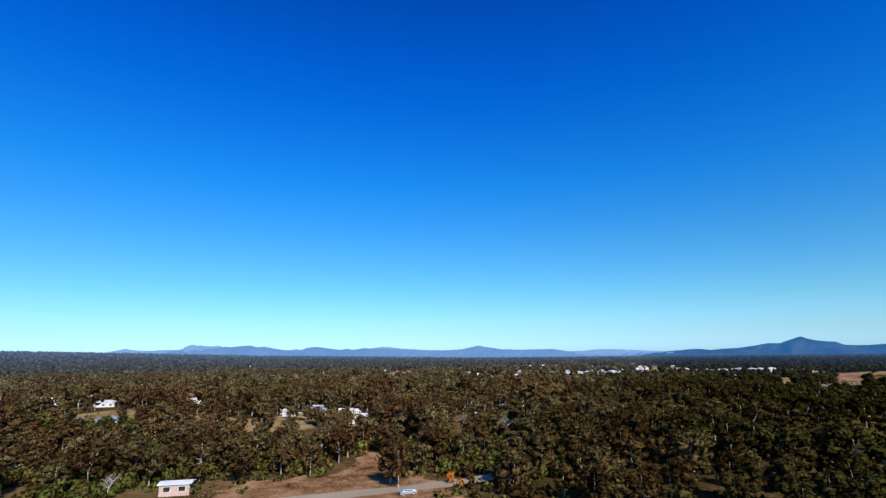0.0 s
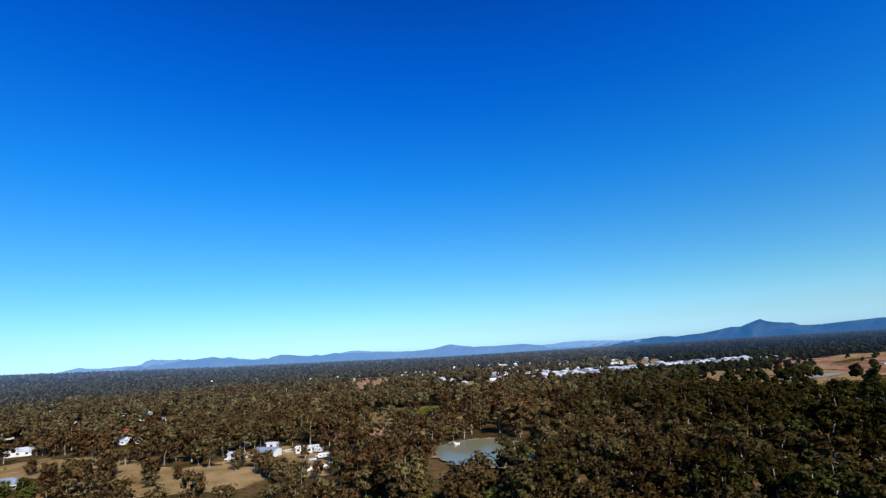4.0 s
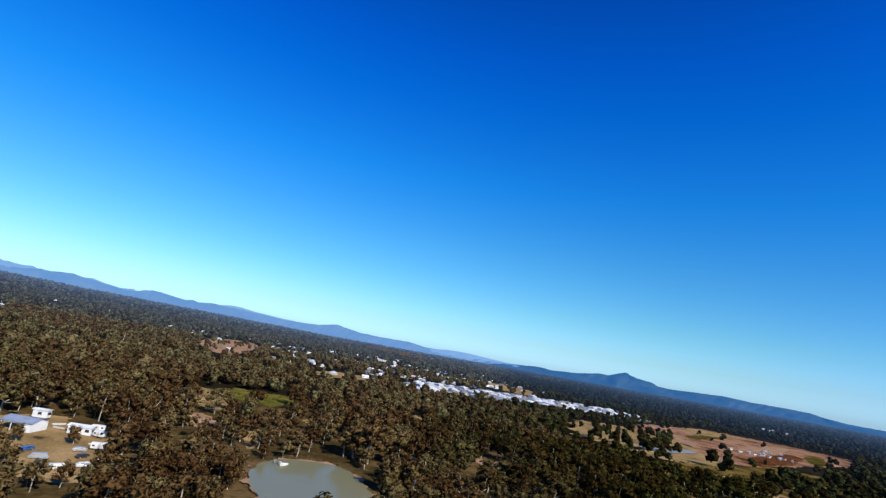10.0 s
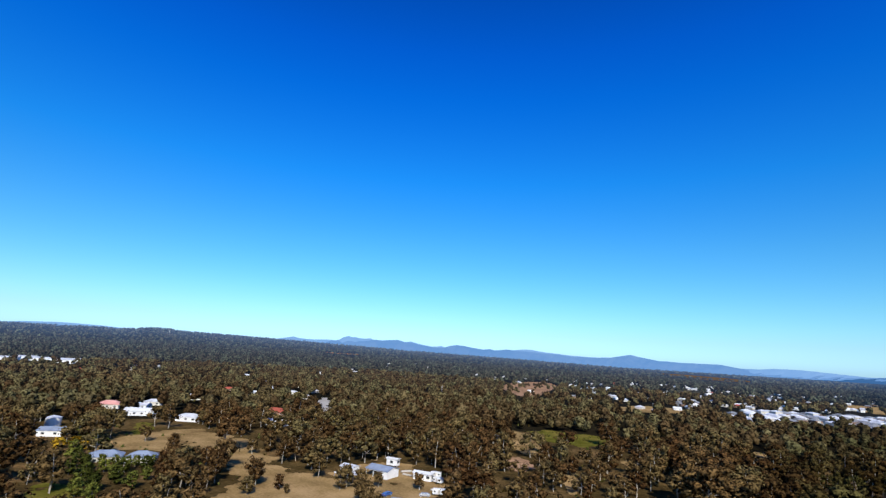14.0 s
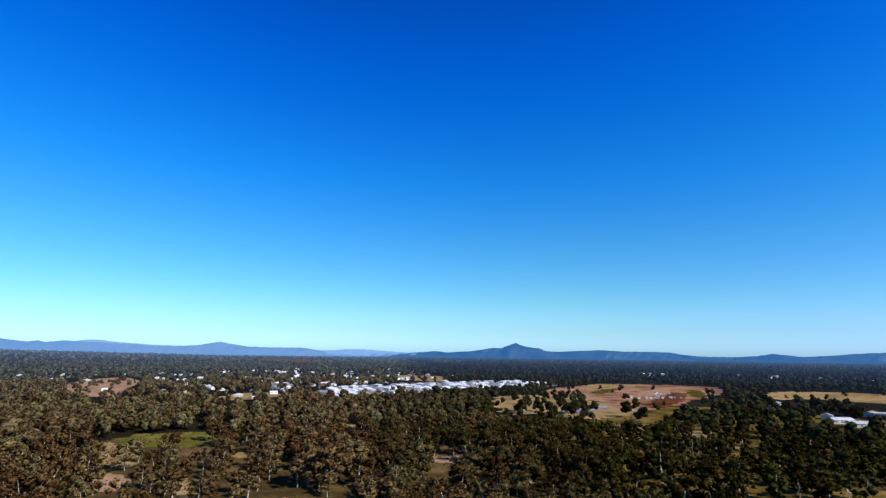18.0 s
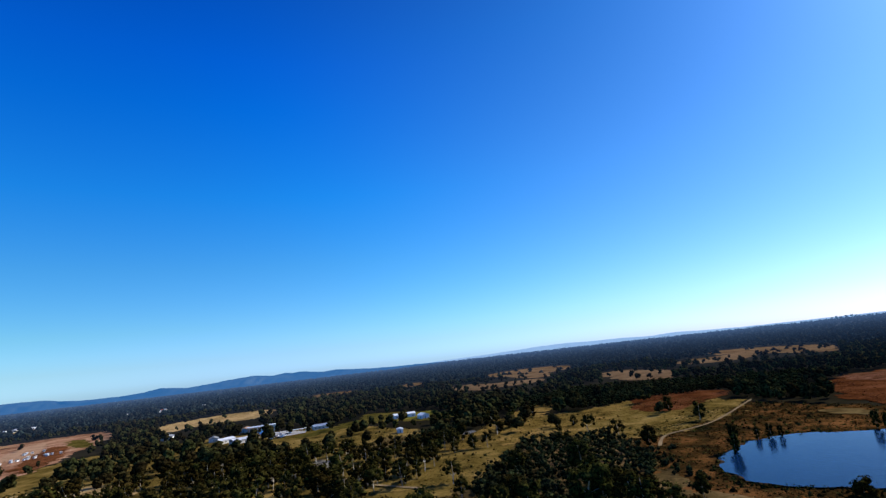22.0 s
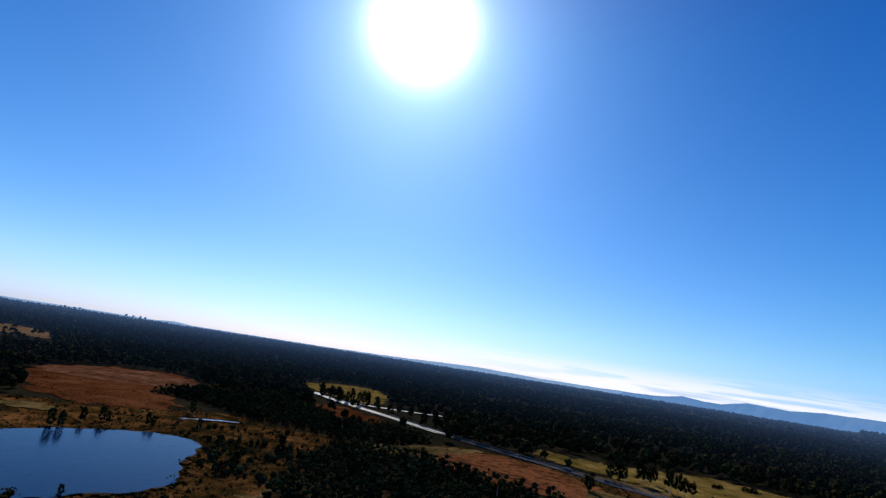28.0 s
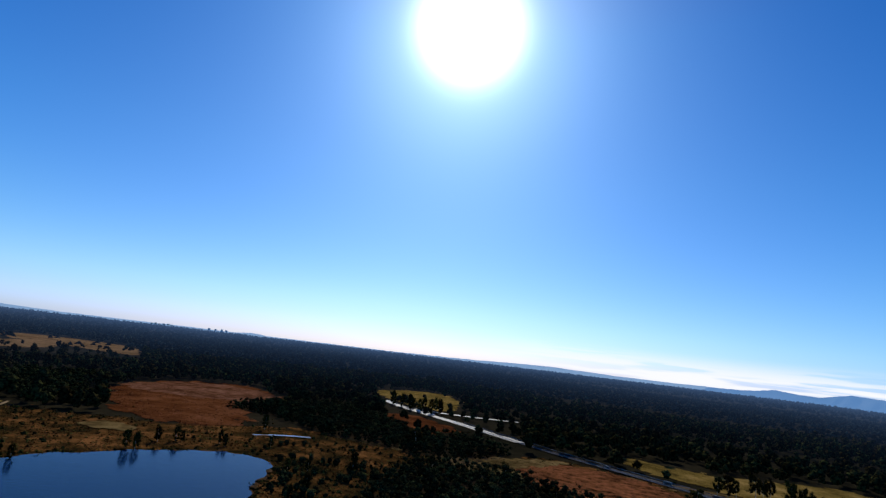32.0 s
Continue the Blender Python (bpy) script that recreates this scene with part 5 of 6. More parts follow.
def lobe(centre, radius, around, rows, gen, flat=1.05, low=155):
    """A lumpy closed mass of foliage, as quads in fours of vertices: place and outward direction."""
    th = np.radians(np.linspace(4, low, rows + 1))[:, None]
    ph = (np.arange(around) * 2 * np.pi / around)[None] + gen.uniform(0, 1)
    r = radius * gen.uniform(0.66, 1.2, (rows + 1, around))
    r[0] = radius * 0.95
    way = np.stack([np.sin(th) * np.cos(ph), np.sin(th) * np.sin(ph), np.cos(th) + 0 * ph], -1)
    p = np.concatenate([centre + way * r[..., None] * np.array([1, 1, flat]), way], -1)
    i, j = np.meshgrid(np.arange(rows), np.arange(around), indexing="ij")
    k = (j + 1) % around
    return p[np.stack([i, i + 1, i + 1, i], -1), np.stack([j, j, k, k], -1)].reshape(-1, 6)


def tube(points, radii, sides):
    """A tapered limb through points, as quads."""
    p = np.array(points, float)
    d = np.gradient(p, axis=0)
    d /= np.linalg.norm(d, axis=1)[:, None]
    u = np.cross(d, (0.31, 0.9, 0.12))
    u /= np.linalg.norm(u, axis=1)[:, None]
    w = np.cross(d, u)
    ang = np.arange(sides) * 2 * np.pi / sides
    ring = p[:, None] + np.array(radii)[:, None, None] * (np.cos(ang)[None, :, None] * u[:, None] + np.sin(ang)[None, :, None] * w[:, None])
    i, j = np.meshgrid(np.arange(len(p) - 1), np.arange(sides), indexing="ij")
    k = (j + 1) % sides
    return ring.reshape(-1, 3), np.stack([i * sides + j, i * sides + k, (i + 1) * sides + k, (i + 1) * sides + j], -1).reshape(-1, 4)


def tree_shape(gen, lobes, mass, cards, size, sides, limbs, spread=0.27, base=0.30, lean=0.05):
    """A tree one unit high: wood (verts, quads) and leaves (verts in fours). mass: facets round and down each lobe."""
    top = np.array([gen.normal(0, lean), gen.normal(0, lean), 0.86])
    bend = np.array([gen.normal(0, 0.02), gen.normal(0, 0.02), 0.4])
    wood = [tube([(0, 0, -0.02), bend, top], [0.017, 0.012, 0.004], sides)]
    crown = []
    for k in range(lobes):
        a = k * 2.4 + gen.uniform(0, 0.9)
        high = base + 0.10 + (0.88 - base - 0.10) * (k + 0.5) / lobes
        out = spread * math.sqrt(max(0.04, 1 - ((high - 0.5) / 0.46) ** 2)) * gen.uniform(0.5, 0.95)
        c = np.array([math.sin(a) * out, math.cos(a) * out, high + gen.normal(0, 0.03)]) + (top - (0, 0, 0.86)) * high
        big = gen.uniform(0.105, 0.18) * (8 / max(lobes, 5)) ** 0.4
        crown.append(lobe(c, big * 0.78, *mass, gen))
        if cards:
            crown.append(leaf_cards(c, big * 1.22, max(1, cards // lobes), size, gen, 1.1))
        if k < limbs:
            start = bend * (0.7 + 0.35 * gen.random())
            wood.append(tube([start, (start + c) / 2 + (0, 0, 0.02), c], [0.012, 0.008, 0.003], max(3, sides - 2)))
    wv, wq, off = [], [], 0
    for v, q in wood:
        wv.append(v), wq.append(q + off)
        off += len(v)
    crown = np.concatenate(crown)
    whole = (crown[:, :3] - (0, 0, 0.55)) / 0.4
    crown[:, 3:] += 0.8 * whole
    crown[:, 3:] /= np.linalg.norm(crown[:, 3:], axis=1)[:, None] + 1e-6
    return np.concatenate(wv), np.concatenate(wq), crown


def clump_shape(gen, around, rows, cards):
    """A far tree top: one lumpy dome and a few loose tufts."""
    return np.concatenate([lobe(np.array([0, 0, 0.56]), 0.34, around, rows, gen, 1.15, 125), leaf_cards(np.array([0, 0, 0.60]), 0.34, cards, 0.10, gen, 1.1)])


def far_tree(gen, lobes, mass, cards, size):
    """A tree of the middle distance: a few heaped lobes of foliage over shade, no wood of its own."""
    crown = []
    for k in range(lobes):
        a, high = k * 2.4 + gen.uniform(0, 0.9), 0.34 + 0.42 * (k + gen.uniform(0.2, 0.8)) / lobes
        out = 0.22 * gen.uniform(0.4, 1.0) * (1.15 - high)
        c = np.array([math.sin(a) * out, math.cos(a) * out, high])
        crown.append(lobe(c, gen.uniform(0.155, 0.225), *mass, gen, 1.1, 140))
        crown.append(leaf_cards(c, 0.24, max(1, cards // lobes), size, gen, 1.1))
    crown = np.concatenate(crown)
    crown[:, 3:] += 0.6 * (crown[:, :3] - (0, 0, 0.5)) / 0.4
    crown[:, 3:] /= np.linalg.norm(crown[:, 3:], axis=1)[:, None] + 1e-6
    return np.zeros((0, 3)), np.zeros((0, 4), int), crown


def joined(name, shapes, x, y, height, tone, label, category, wood=True, z=None, girth=1.0, leaf=None):
    """One mesh of many trees, each from one of the shapes."""
    pick = rng.integers(0, len(shapes), len(x))
    turn = rng.uniform(0, 2 * np.pi, len(x))
    wide = height * rng.uniform(0.85, 1.2, len(x)) * girth
    z = land(x, y) if z is None else z
    V, Q, M, T, N, off = [], [], [], [], [], 0
    for s, shape in enumerate(shapes):
        sel = np.where(pick == s)[0]
        if not len(sel):
            continue
        wv, wq, lv = shape
        out = np.concatenate([np.zeros((len(wv), 3)), lv[:, 3:]]) if wood else lv[:, 3:]
        lv = lv[:, :3]
        lq = np.arange(len(lv)).reshape(-1, 4)
        v = np.concatenate([wv, lv]) if wood else lv
        q = np.concatenate([wq, lq + len(wv)]) if wood else lq
        m = np.concatenate([np.ones(len(wq)), np.zeros(len(lq))]) if wood else np.zeros(len(lq))
        c, n = np.cos(turn[sel])[:, None], np.sin(turn[sel])[:, None]
        X = (v[:, 0] * c - v[:, 1] * n) * wide[sel, None] + x[sel, None]
        Y = (v[:, 0] * n + v[:, 1] * c) * wide[sel, None] + y[sel, None]
        Zc = v[:, 2] * height[sel, None] + z[sel, None]
        V.append(np.stack([X, Y, Zc], -1).reshape(-1, 3))
        N.append(np.stack([out[:, 0] * c - out[:, 1] * n, out[:, 0] * n + out[:, 1] * c, out[:, 2] + 0 * c], -1).reshape(-1, 3))
        Q.append((q[None] + (np.arange(len(sel)) * len(v))[:, None, None] + off).reshape(-1, 4))
        M.append(np.tile(m, len(sel)))
        T.append(np.repeat(tone[sel], len(v)))
        off += len(sel) * len(v)
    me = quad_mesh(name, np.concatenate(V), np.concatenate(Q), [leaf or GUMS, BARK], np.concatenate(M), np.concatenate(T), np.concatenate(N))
    return tagged(new(name, me), label, category, kind="stuff")


def jittered(spacing, r0, r1):
    n = int(r1 / spacing) + 1
    i, j = np.meshgrid(np.arange(-n, n + 1), np.arange(-n, n + 1))
    x = (i + 0.5 * (j % 2)).ravel() * spacing + rng.uniform(-0.45, 0.45, i.size) * spacing
    y = j.ravel() * spacing * 0.9 + rng.uniform(-0.45, 0.45, i.size) * spacing
    r = np.hypot(x, y)
    keep = (r >= r0) & (r < r1)
    return x[keep], y[keep]


def in_view(x, y):
    """The sector of the land that the flight looks over."""
    a = np.degrees(np.arctan2(x, y + 20))
    return (a > -62) | (a < -148)


WOODS = [  # belts of trees that stand in the open country
    [(352, -32), (344, -86), (271, -84), (213, -66), (200, -10), (244, 10)],
    [(515, -251), (640, -330), (600, -390), (560, -400), (530, -330), (440, -285), (416, -268), (428, -236)],
    [(565, -62), (636, -134), (700, -230), (615, -305), (529, -258), (520, -169), (490, -120)],
    [(372, -348), (377, -405), (340, -500), (300, -455), (262, -436), (205, -376), (193, -421), (135, -395), (158, -330), (230, -330), (258, -330), (336, -358)],
    [(172, -312), (159, -315), (127, -322), (102, -330), (73, -328), (45, -320), (36, -290), (36, -250), (58, -234), (75, -200), (110, -172), (140, -178), (158, -225), (168, -270)],
    [(577, -22), (655, -105), (793, -215), (681, -237), (560, -190), (500, -110), (540, -85)],
    [(372, 58), (453, 34), (444, 8), (391, 15), (365, 37)],
]
GROVES = [  # gum groves that stand on the eastern pasture
    [(268, 82), (333, 76), (372, 54), (408, 20), (368, 8), (307, 24), (262, 40)],
    [(483, 117), (500, 95), (514, 34), (505, 2), (474, -4), (480, 30), (486, 80)],
]
# gentle thinning so that light ground shows between the trees
THIN = [
    ([(-75, 20), (-40, 70), (20, 75), (40, 30), (0, 0)], 0.7),
    ([(-95, -40), (-95, 26), (-60, 34), (30, 26), (30, -40)], 0.06),
    ([(-300, 150), (-300, 330), (-150, 280), (-60, 180), (-150, 90)], 0.75),
]


def stand(x, y, density):
    """Which of the candidate places carry a tree."""
    chance = np.full(len(x), density) * (0.55 + 0.9 * value_noise(x, y, 38) * (0.6 + 0.8 * value_noise(x, y, 130, 3)))
    for poly, share in THIN:
        chance[inside(poly, x, y)] *= share
    for poly, share in ZONES:
        at = inside(poly, x, y)
        chance[at] = share
        if share in (0.015, 0.012):
            chance[at] = 0.0
        if share > 0.5:
            chance[at] = share * np.clip(3.6 * value_noise(x[at], y[at], 30, 6) - 0.65, 0.14, 1.3)
    for poly in GROVES:
        chance[inside(poly, x, y)] = 0.6
    woods = np.zeros(len(x), bool)
    for poly in WOODS:
        woods |= inside(poly, x, y)
    for poly, share in ZONES:
        if share == 0.0:
            woods &= ~inside(poly, x, y)
    chance[woods] = 0.05
    for bx, by, br in BUILT:
        chance[(x - bx) ** 2 + (y - by) ** 2 < br * br] = 0.0
    return rng.random(len(x)) < chance


def before_open(x, y):
    """Trees to thin out because they stand between the camera and open ground or houses, to keep those in view."""
    hit, own, lane = np.zeros(len(x), bool), np.zeros(len(x), bool), np.zeros(len(x), bool)
    for far in (1.03, 1.07, 1.11, 1.15, 1.19, 1.23, 1.27):
        u, v = 5 + (x - 5) * far, -8 + (y + 8) * far
        for poly, share in ZONES:
            if share <= 0.25 and share != 0.02:
                hit |= inside(poly, u, v)
    for far in (1.03, 1.07, 1.11):
        for poly in EARLY:
            hit |= inside(poly, 5 + (x - 5) * far, -105 + (y + 105) * far)
    for bx, by, br in BUILT:
        if br >= 8:
            far = math.hypot(bx - 5, by + 8)
            e, f = (bx - 5) / far, (by + 8) / far
            along, off = (x - 5) * e + (y + 8) * f, (x - 5) * f - (y + 8) * e
            lane |= (along > 0.84 * far) & (along < far) & (np.abs(off) < (0.5 if br > 11.5 else 0.45 if br < 9 else 0.8) * br)
    for poly, share in ZONES:
        if share < 0.3:
            own |= inside(poly, x, y)
    for poly in WOODS + GROVES:
        own |= inside(poly, x, y)
    return (hit & ~own) | lane


def plant_forest():
    gen = np.random.default_rng(11)
    near = [tree_shape(gen, 10, (5, 2), 160, 0.034, 3, 3, spread=gen.uniform(0.22, 0.31), base=gen.uniform(0.14, 0.32)) for _ in range(9)]
    near += [tree_shape(gen, 8, (5, 2), 130, 0.034, 3, 0, spread=0.18, base=0.06) for _ in range(4)]
    mid = [far_tree(gen, 5, (5, 2), 20, 0.05) for _ in range(12)]
    back = [far_tree(gen, 3, (4, 2), 3, 0.08) for _ in range(10)]
    far = [(np.zeros((0, 3)), np.zeros((0, 4), int), clump_shape(gen, 5, 1, 2)) for _ in range(8)]

    def crop(x, y, density):
        keep = stand(x, y, density)
        x, y = x[keep], y[keep]
        thin = rng.random(len(x)) < 0.87
        keep = ~(thin & before_open(x, y))
        x, y = x[keep], y[keep]
        tall = 7.5 + 11.5 * rng.beta(2.0, 2.2, len(x)) * (0.6 + 0.7 * value_noise(x, y, 60, 5))
        tall[(y < -250) & (x < 420)] *= 0.85
        under = (np.abs(x - 15) < 170) & (np.abs(y + 40) < 62)   # trees below the flight, kept low so that no crown rises into view
        tall[under] = np.minimum(tall[under], 6.0 + 0.3 * tall[under])
        young = (x > -125) & (x < -5) & (y > 18) & (y < 112)   # young trees between the clearing and the farm
        tall[young] = np.minimum(tall[young], 6.0 + 0.36 * tall[young])
        shore = np.hypot(x - 152, y + 145) < 34   # trees on the lake's shore, capped so that none hides the water from the camera
        tall[shore] = np.minimum(tall[shore], 3.6)
        return x, y, tall, rng.random(len(x))

    # single trees where the flight passes lowest and nearest
    x, y = jittered(11.2, 0, 400)
    keep = in_view(x, y) | (np.hypot(x, y) < 150)
    x, y, tall, tone = crop(x[keep], y[keep], 0.95)
    closeness = np.minimum(np.hypot(x - 12, y - 55), np.hypot(x - 190, y + 60) + 20) + rng.uniform(0, 50, len(x))
    closeness[(np.hypot(x, y + 50) < 95) & (y < -30)] += 500
    order = np.argsort(closeness)
    single, rest = order[:295], order[295:]
    protos = []
    for k in range(6):
        wv, wq, lv = tree_shape(gen, 14, (6, 3), 480, 0.028, 5, 6, spread=gen.uniform(0.21, 0.28), base=gen.uniform(0.12, 0.28))
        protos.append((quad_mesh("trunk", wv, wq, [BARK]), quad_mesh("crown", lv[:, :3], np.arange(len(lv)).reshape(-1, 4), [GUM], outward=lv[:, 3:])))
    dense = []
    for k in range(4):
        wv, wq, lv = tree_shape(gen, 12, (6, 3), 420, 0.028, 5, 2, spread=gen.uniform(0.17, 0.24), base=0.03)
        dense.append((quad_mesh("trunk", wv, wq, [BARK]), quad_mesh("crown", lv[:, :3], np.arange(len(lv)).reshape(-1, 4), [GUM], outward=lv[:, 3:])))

    KINDS = {"trees beyond the highway": "roadside_tree", "trees on the lake's edge": "lakeside_tree", "trees of the pasture": "pasture_tree", "white gums": "white_gum", "trees of the dry paddock": "paddock_tree", "garden trees": "garden_tree", "wattles": "wattle_tree", "autumn trees": "ornamental_tree"}

    def lone(px, py, high, label, group, name="", wide=1.0, leaf=None, z=0.0, full=False):
        tree = new(name or KINDS[group])
        tree.location, tree.rotation_euler, tree.scale = (px, py, z), (0, 0, rng.uniform(0, 6.28)), (high * wide, high * wide, high)
        trunk, crown = dense[rng.integers(0, 4)] if full else protos[rng.integers(0, 6)]
        if leaf:
            crown = crown.copy()
            crown.materials.clear()
            crown.materials.append(leaf)
        for kind, me in (("trunk", trunk), ("crown", crown)):
            new(kind, me).parent = tree
        return tagged(tree, label, "tree", group)

    row, edge, park = "trees beyond the highway", "trees on the lake's edge", "trees of the pasture"
    for px, py, high in ((13, -387, 12), (7, -393, 13), (3, -391, 12), (-8, -401, 15), (-12, -399, 14), (-17, -410, 13), (-25, -389, 16), (-29, -387, 14), (-33, -386, 13), (-38, -389, 11)):
        lone(px, py, high, "tall gum in a row beyond the highway", row, wide=0.8)
    for px, py, high in ((-46, -296, 14), (-82, -368, 12), (-88, -366, 13), (-93, -372, 11), (-100, -366, 13), (-108, -372, 12), (-118, -368, 12)):
        lone(px, py, high, "dark round paddock tree by the roadside", row, wide=1.5, full=True)
    for px, py, high in ((-64, -454, 4), (-68, -455, 4), (-88, -468, 5), (-93, -469, 5)):
        lone(px, py, high, "low dark bush in a yellow field", "bushes of the field", "bush", 2.6, full=True, z=-0.14 * high)
    for px, py, high in ((15, -257, 6), (9, -252, 6.5), (3, -247, 6), (-4, -244, 6.5)):
        lone(px, py, high, "round dark bush on the dam bank", "bushes of the dam", "bush", 1.2, full=True, z=-0.14 * high)
    for px, py, high in ((268, -123, 14), (262, -120, 10), (288, -146, 7), (287, -152, 8), (286, -157, 7), (282, -204, 10), (279, -207, 9), (288, -226, 8), (284, -234, 9), (283, -237, 6), (268, -250, 8), (188, -140, 4), (287, -305, 11), (184, -257, 10), (178, -212, 8), (176, -200, 6), (199, -240, 6), (246, -266, 7), (261, -247, 7), (203, -230, 7)):
        lone(px, py, high, "dark slender tree at the water's edge", edge, wide=0.95, full=True)
    for px, py, high in ((419, -154, 12), (385, -160, 7), (300, -93, 12), (537, -11, 12), (466, -15, 11), (429, -31, 12), (440, -44, 11), (476, -56, 10), (406, -20, 9), (391, 8, 13), (352, 2, 10), (334, 27, 9), (345, 14, 8), (400, -75, 8), (500, -40, 9), (380, -60, 6)):
        lone(px, py, high, "dark round tree in yellow pasture", park, wide=1.5, full=True)
    for px, py, high in ((191, 119, 17), (176, 114, 15)):
        lone(px, py, high, "tall white-trunked gum on a green clearing", "white gums", wide=0.8)
    for px, py, high in ((-110, 160, 7), (-104, 172, 6), (-118, 176, 8), (-126, 188, 7), (-98, 168, 4), (-150, 232, 10), (-197, 213, 8)):
        lone(px, py, high, "small round gum in the dry paddock", "trees of the dry paddock", wide=1.5, full=True)
    for px, py, high in ((-156, 166, 11), (-146, 160, 10), (-137, 158, 11), (-129, 160, 9), (-140, 178, 12), (-163, 178, 11), (-148, 171, 12), (-132, 168, 11), (-152, 186, 10), (-170, 186, 9), (-154, 222, 9), (-141, 148, 10), (-133, 142, 9), (-124, 150, 8)):
        lone(px, py, high, "broad brown gum in a grove beside the paddock", "gums of the paddock grove", "paddock_gum", wide=1.25)
    for px, py, high in ((-189, 157, 7), (-182, 160, 6), (-174, 163, 7), (-168, 168, 7), (-215, 188, 7), (-222, 178, 7), (-205, 162, 7), (-198, 158, 6), (-178, 148, 7), (-189, 150, 8), (-168, 153, 6), (-160, 137, 8), (-160, 130, 7), (-162, 149, 7), (-157, 158, 6), (-152, 146, 7), (-232, 196, 7), (-245, 200, 8), (-212, 172, 6), (-150, 128, 7), (-170, 140, 7)):
        lone(px, py, high, "dense bright green garden tree", "garden trees", wide=1.7, leaf=GARDEN, full=True)
    for px, py, high in ((-238, 182, 6), (-232, 186, 6.5), (-226, 188, 6)):
        lone(px, py, high, "golden flowering wattle tree", "wattles", wide=1.9, leaf=WATTLE, full=True)
    for px, py, high in ((-82, 188, 10), (-74, 184, 9), (-30, 155, 11), (-53, 198, 7), (-68, 172, 9), (-100, 196, 10), (-55, 152, 10), (-60, 158, 9), (-46, 149, 7), (-63, 165, 10), (-70, 194, 7), (-36, 186, 8), (-38, 150, 8)):
        lone(px, py, high, "gum with brown crown before the farm yard", "trees of the dry paddock", wide=1.2)
    for px, py in ((-192, 167), (-186, 169), (-179, 173), (-198, 164), (-174, 177)):
        lone(px, py, 5.2, "clipped green hedge tree before a house", "garden trees", wide=1.6, leaf=GARDEN, full=True)
    for px, py in ((328, -556), (315, -552), (297, -538), (285, -535), (269, -531), (262, -539), (303, -556), (291, -560), (279, -565), (277, -572), (310, -562), (335, -566)):
        lone(px, py, rng.uniform(13, 17), "tall dark gum before a yellow field", row, wide=0.85, full=True)
    lone(6, 35, 3.8, "small tree with orange-red leaves", "autumn trees", wide=1.1, leaf=AUTUMN)
    lone(9, 31, 3.0, "low shrub with orange-red leaves", "autumn trees", wide=1.2, leaf=AUTUMN)
    lone(-8, 31, 13, "tall spreading gum beside the dirt track", "white gums", wide=0.75)
    for k in range(120):
        px, py = -115 + 145 * rng.random(), 24 + 64 * rng.random()
        if inside([(-62, 18), (-60, 46), (-46, 52), (-32, 46), (-32, 86), (-14, 92), (-8, 52), (8, 44), (12, 20)], np.array([px]), np.array([py]))[0] or (abs(px + 67) < 15 and py < 38) or math.hypot(px + 83, py - 30) < 4:
            continue
        lone(px, py, rng.uniform(2.5, 7.0), "young green tree at the clearing's edge", "young trees of the clearing", "sapling", 1.2, leaf=GARDEN if k % 7 == 0 else None, full=True)
    bare = new("dead_tree")
    bare.location = (-84, 27, 0)
    wv, wq, count = [], [], 0
    grow = [(np.array([0.0, 0, -0.1]), np.array([0.05, 0.02, 1.0]), 2.6, 0.24, 0)]
    while grow:
        start, way, length, thick, level = grow.pop()
        way = way / np.linalg.norm(way)
        bow = gen.normal(scale=0.12, size=3) * length
        end = start + way * length
        v, q = tube([start, (start + end) / 2 + bow * 0.5, end], [thick, thick * 0.8, thick * 0.55], 5 if level < 2 else 3)
        wv.append(v), wq.append(q + count)
        count += len(v)
        if level < 4:
            for k in range((5, 3, 3, 2)[level]):
                side = np.array([math.sin(k * 2.4 + level), math.cos(k * 2.4 + level), 0.25]) * (1.0 if level else 0.85) + gen.normal(scale=0.25, size=3)
                grow.append((start + way * length * (1.0 if k == 0 else gen.uniform(0.65, 1.0)), way * 0.75 + side * 0.8, length * gen.uniform(0.6, 0.8), thick * 0.55, level + 1))
    new("trunk", quad_mesh("trunk", np.concatenate(wv), np.concatenate(wq), [BARK])).parent = bare
    tagged(bare, "leafless grey dead tree with many limbs", "tree")
    for i in single:
        tree = new("gum_tree")
        tree.location, tree.rotation_euler, tree.scale = (x[i], y[i], 0), (0, 0, rng.uniform(0, 6.28)), (tall[i] * rng.uniform(1.1, 1.55),) * 2 + (tall[i],)
        trunk, crown = protos[rng.integers(0, 6)]
        for name, me in (("trunk", trunk), ("crown", crown)):
            new(name, me).parent = tree
        tagged(tree, "gum tree with pale trunk and olive-brown crown", "tree", "gum trees of the near forest")
    # young thicket round the near clearing
    tx, ty = jittered(3.3, 0, 190)
    ok = inside([(-135, 20), (-120, 95), (45, 105), (60, 55), (30, 38), (-8, 50), (-22, 92), (-34, 84), (-30, 48), (-58, 50), (-82, 36), (-84, 16)], tx, ty) & (rng.random(len(tx)) < np.clip(2.6 * value_noise(tx, ty, 15, 2) - 0.35, 0, 1))
    tx, ty = tx[ok], ty[ok]
    bushy = [(np.zeros((0, 3)), np.zeros((0, 4), int), np.concatenate([lobe(np.array([0, 0, 0.42]), 0.4, 6, 3, gen, 1.25), leaf_cards(np.array([0, 0, 0.45]), 0.43, 26, 0.1, gen, 1.25)])) for _ in range(6)]
    joined("young_thicket", bushy, tx, ty, 1.8 + 3.4 * rng.random(len(tx)) ** 1.4, rng.random(len(tx)), "dense young green and olive regrowth", "thicket", wood=False, girth=0.95, leaf=SHRUBS)
    # low scrub in heath and clearings
    sx, sy = jittered(5.2, 20, 520)
    ok = in_view(sx, sy)
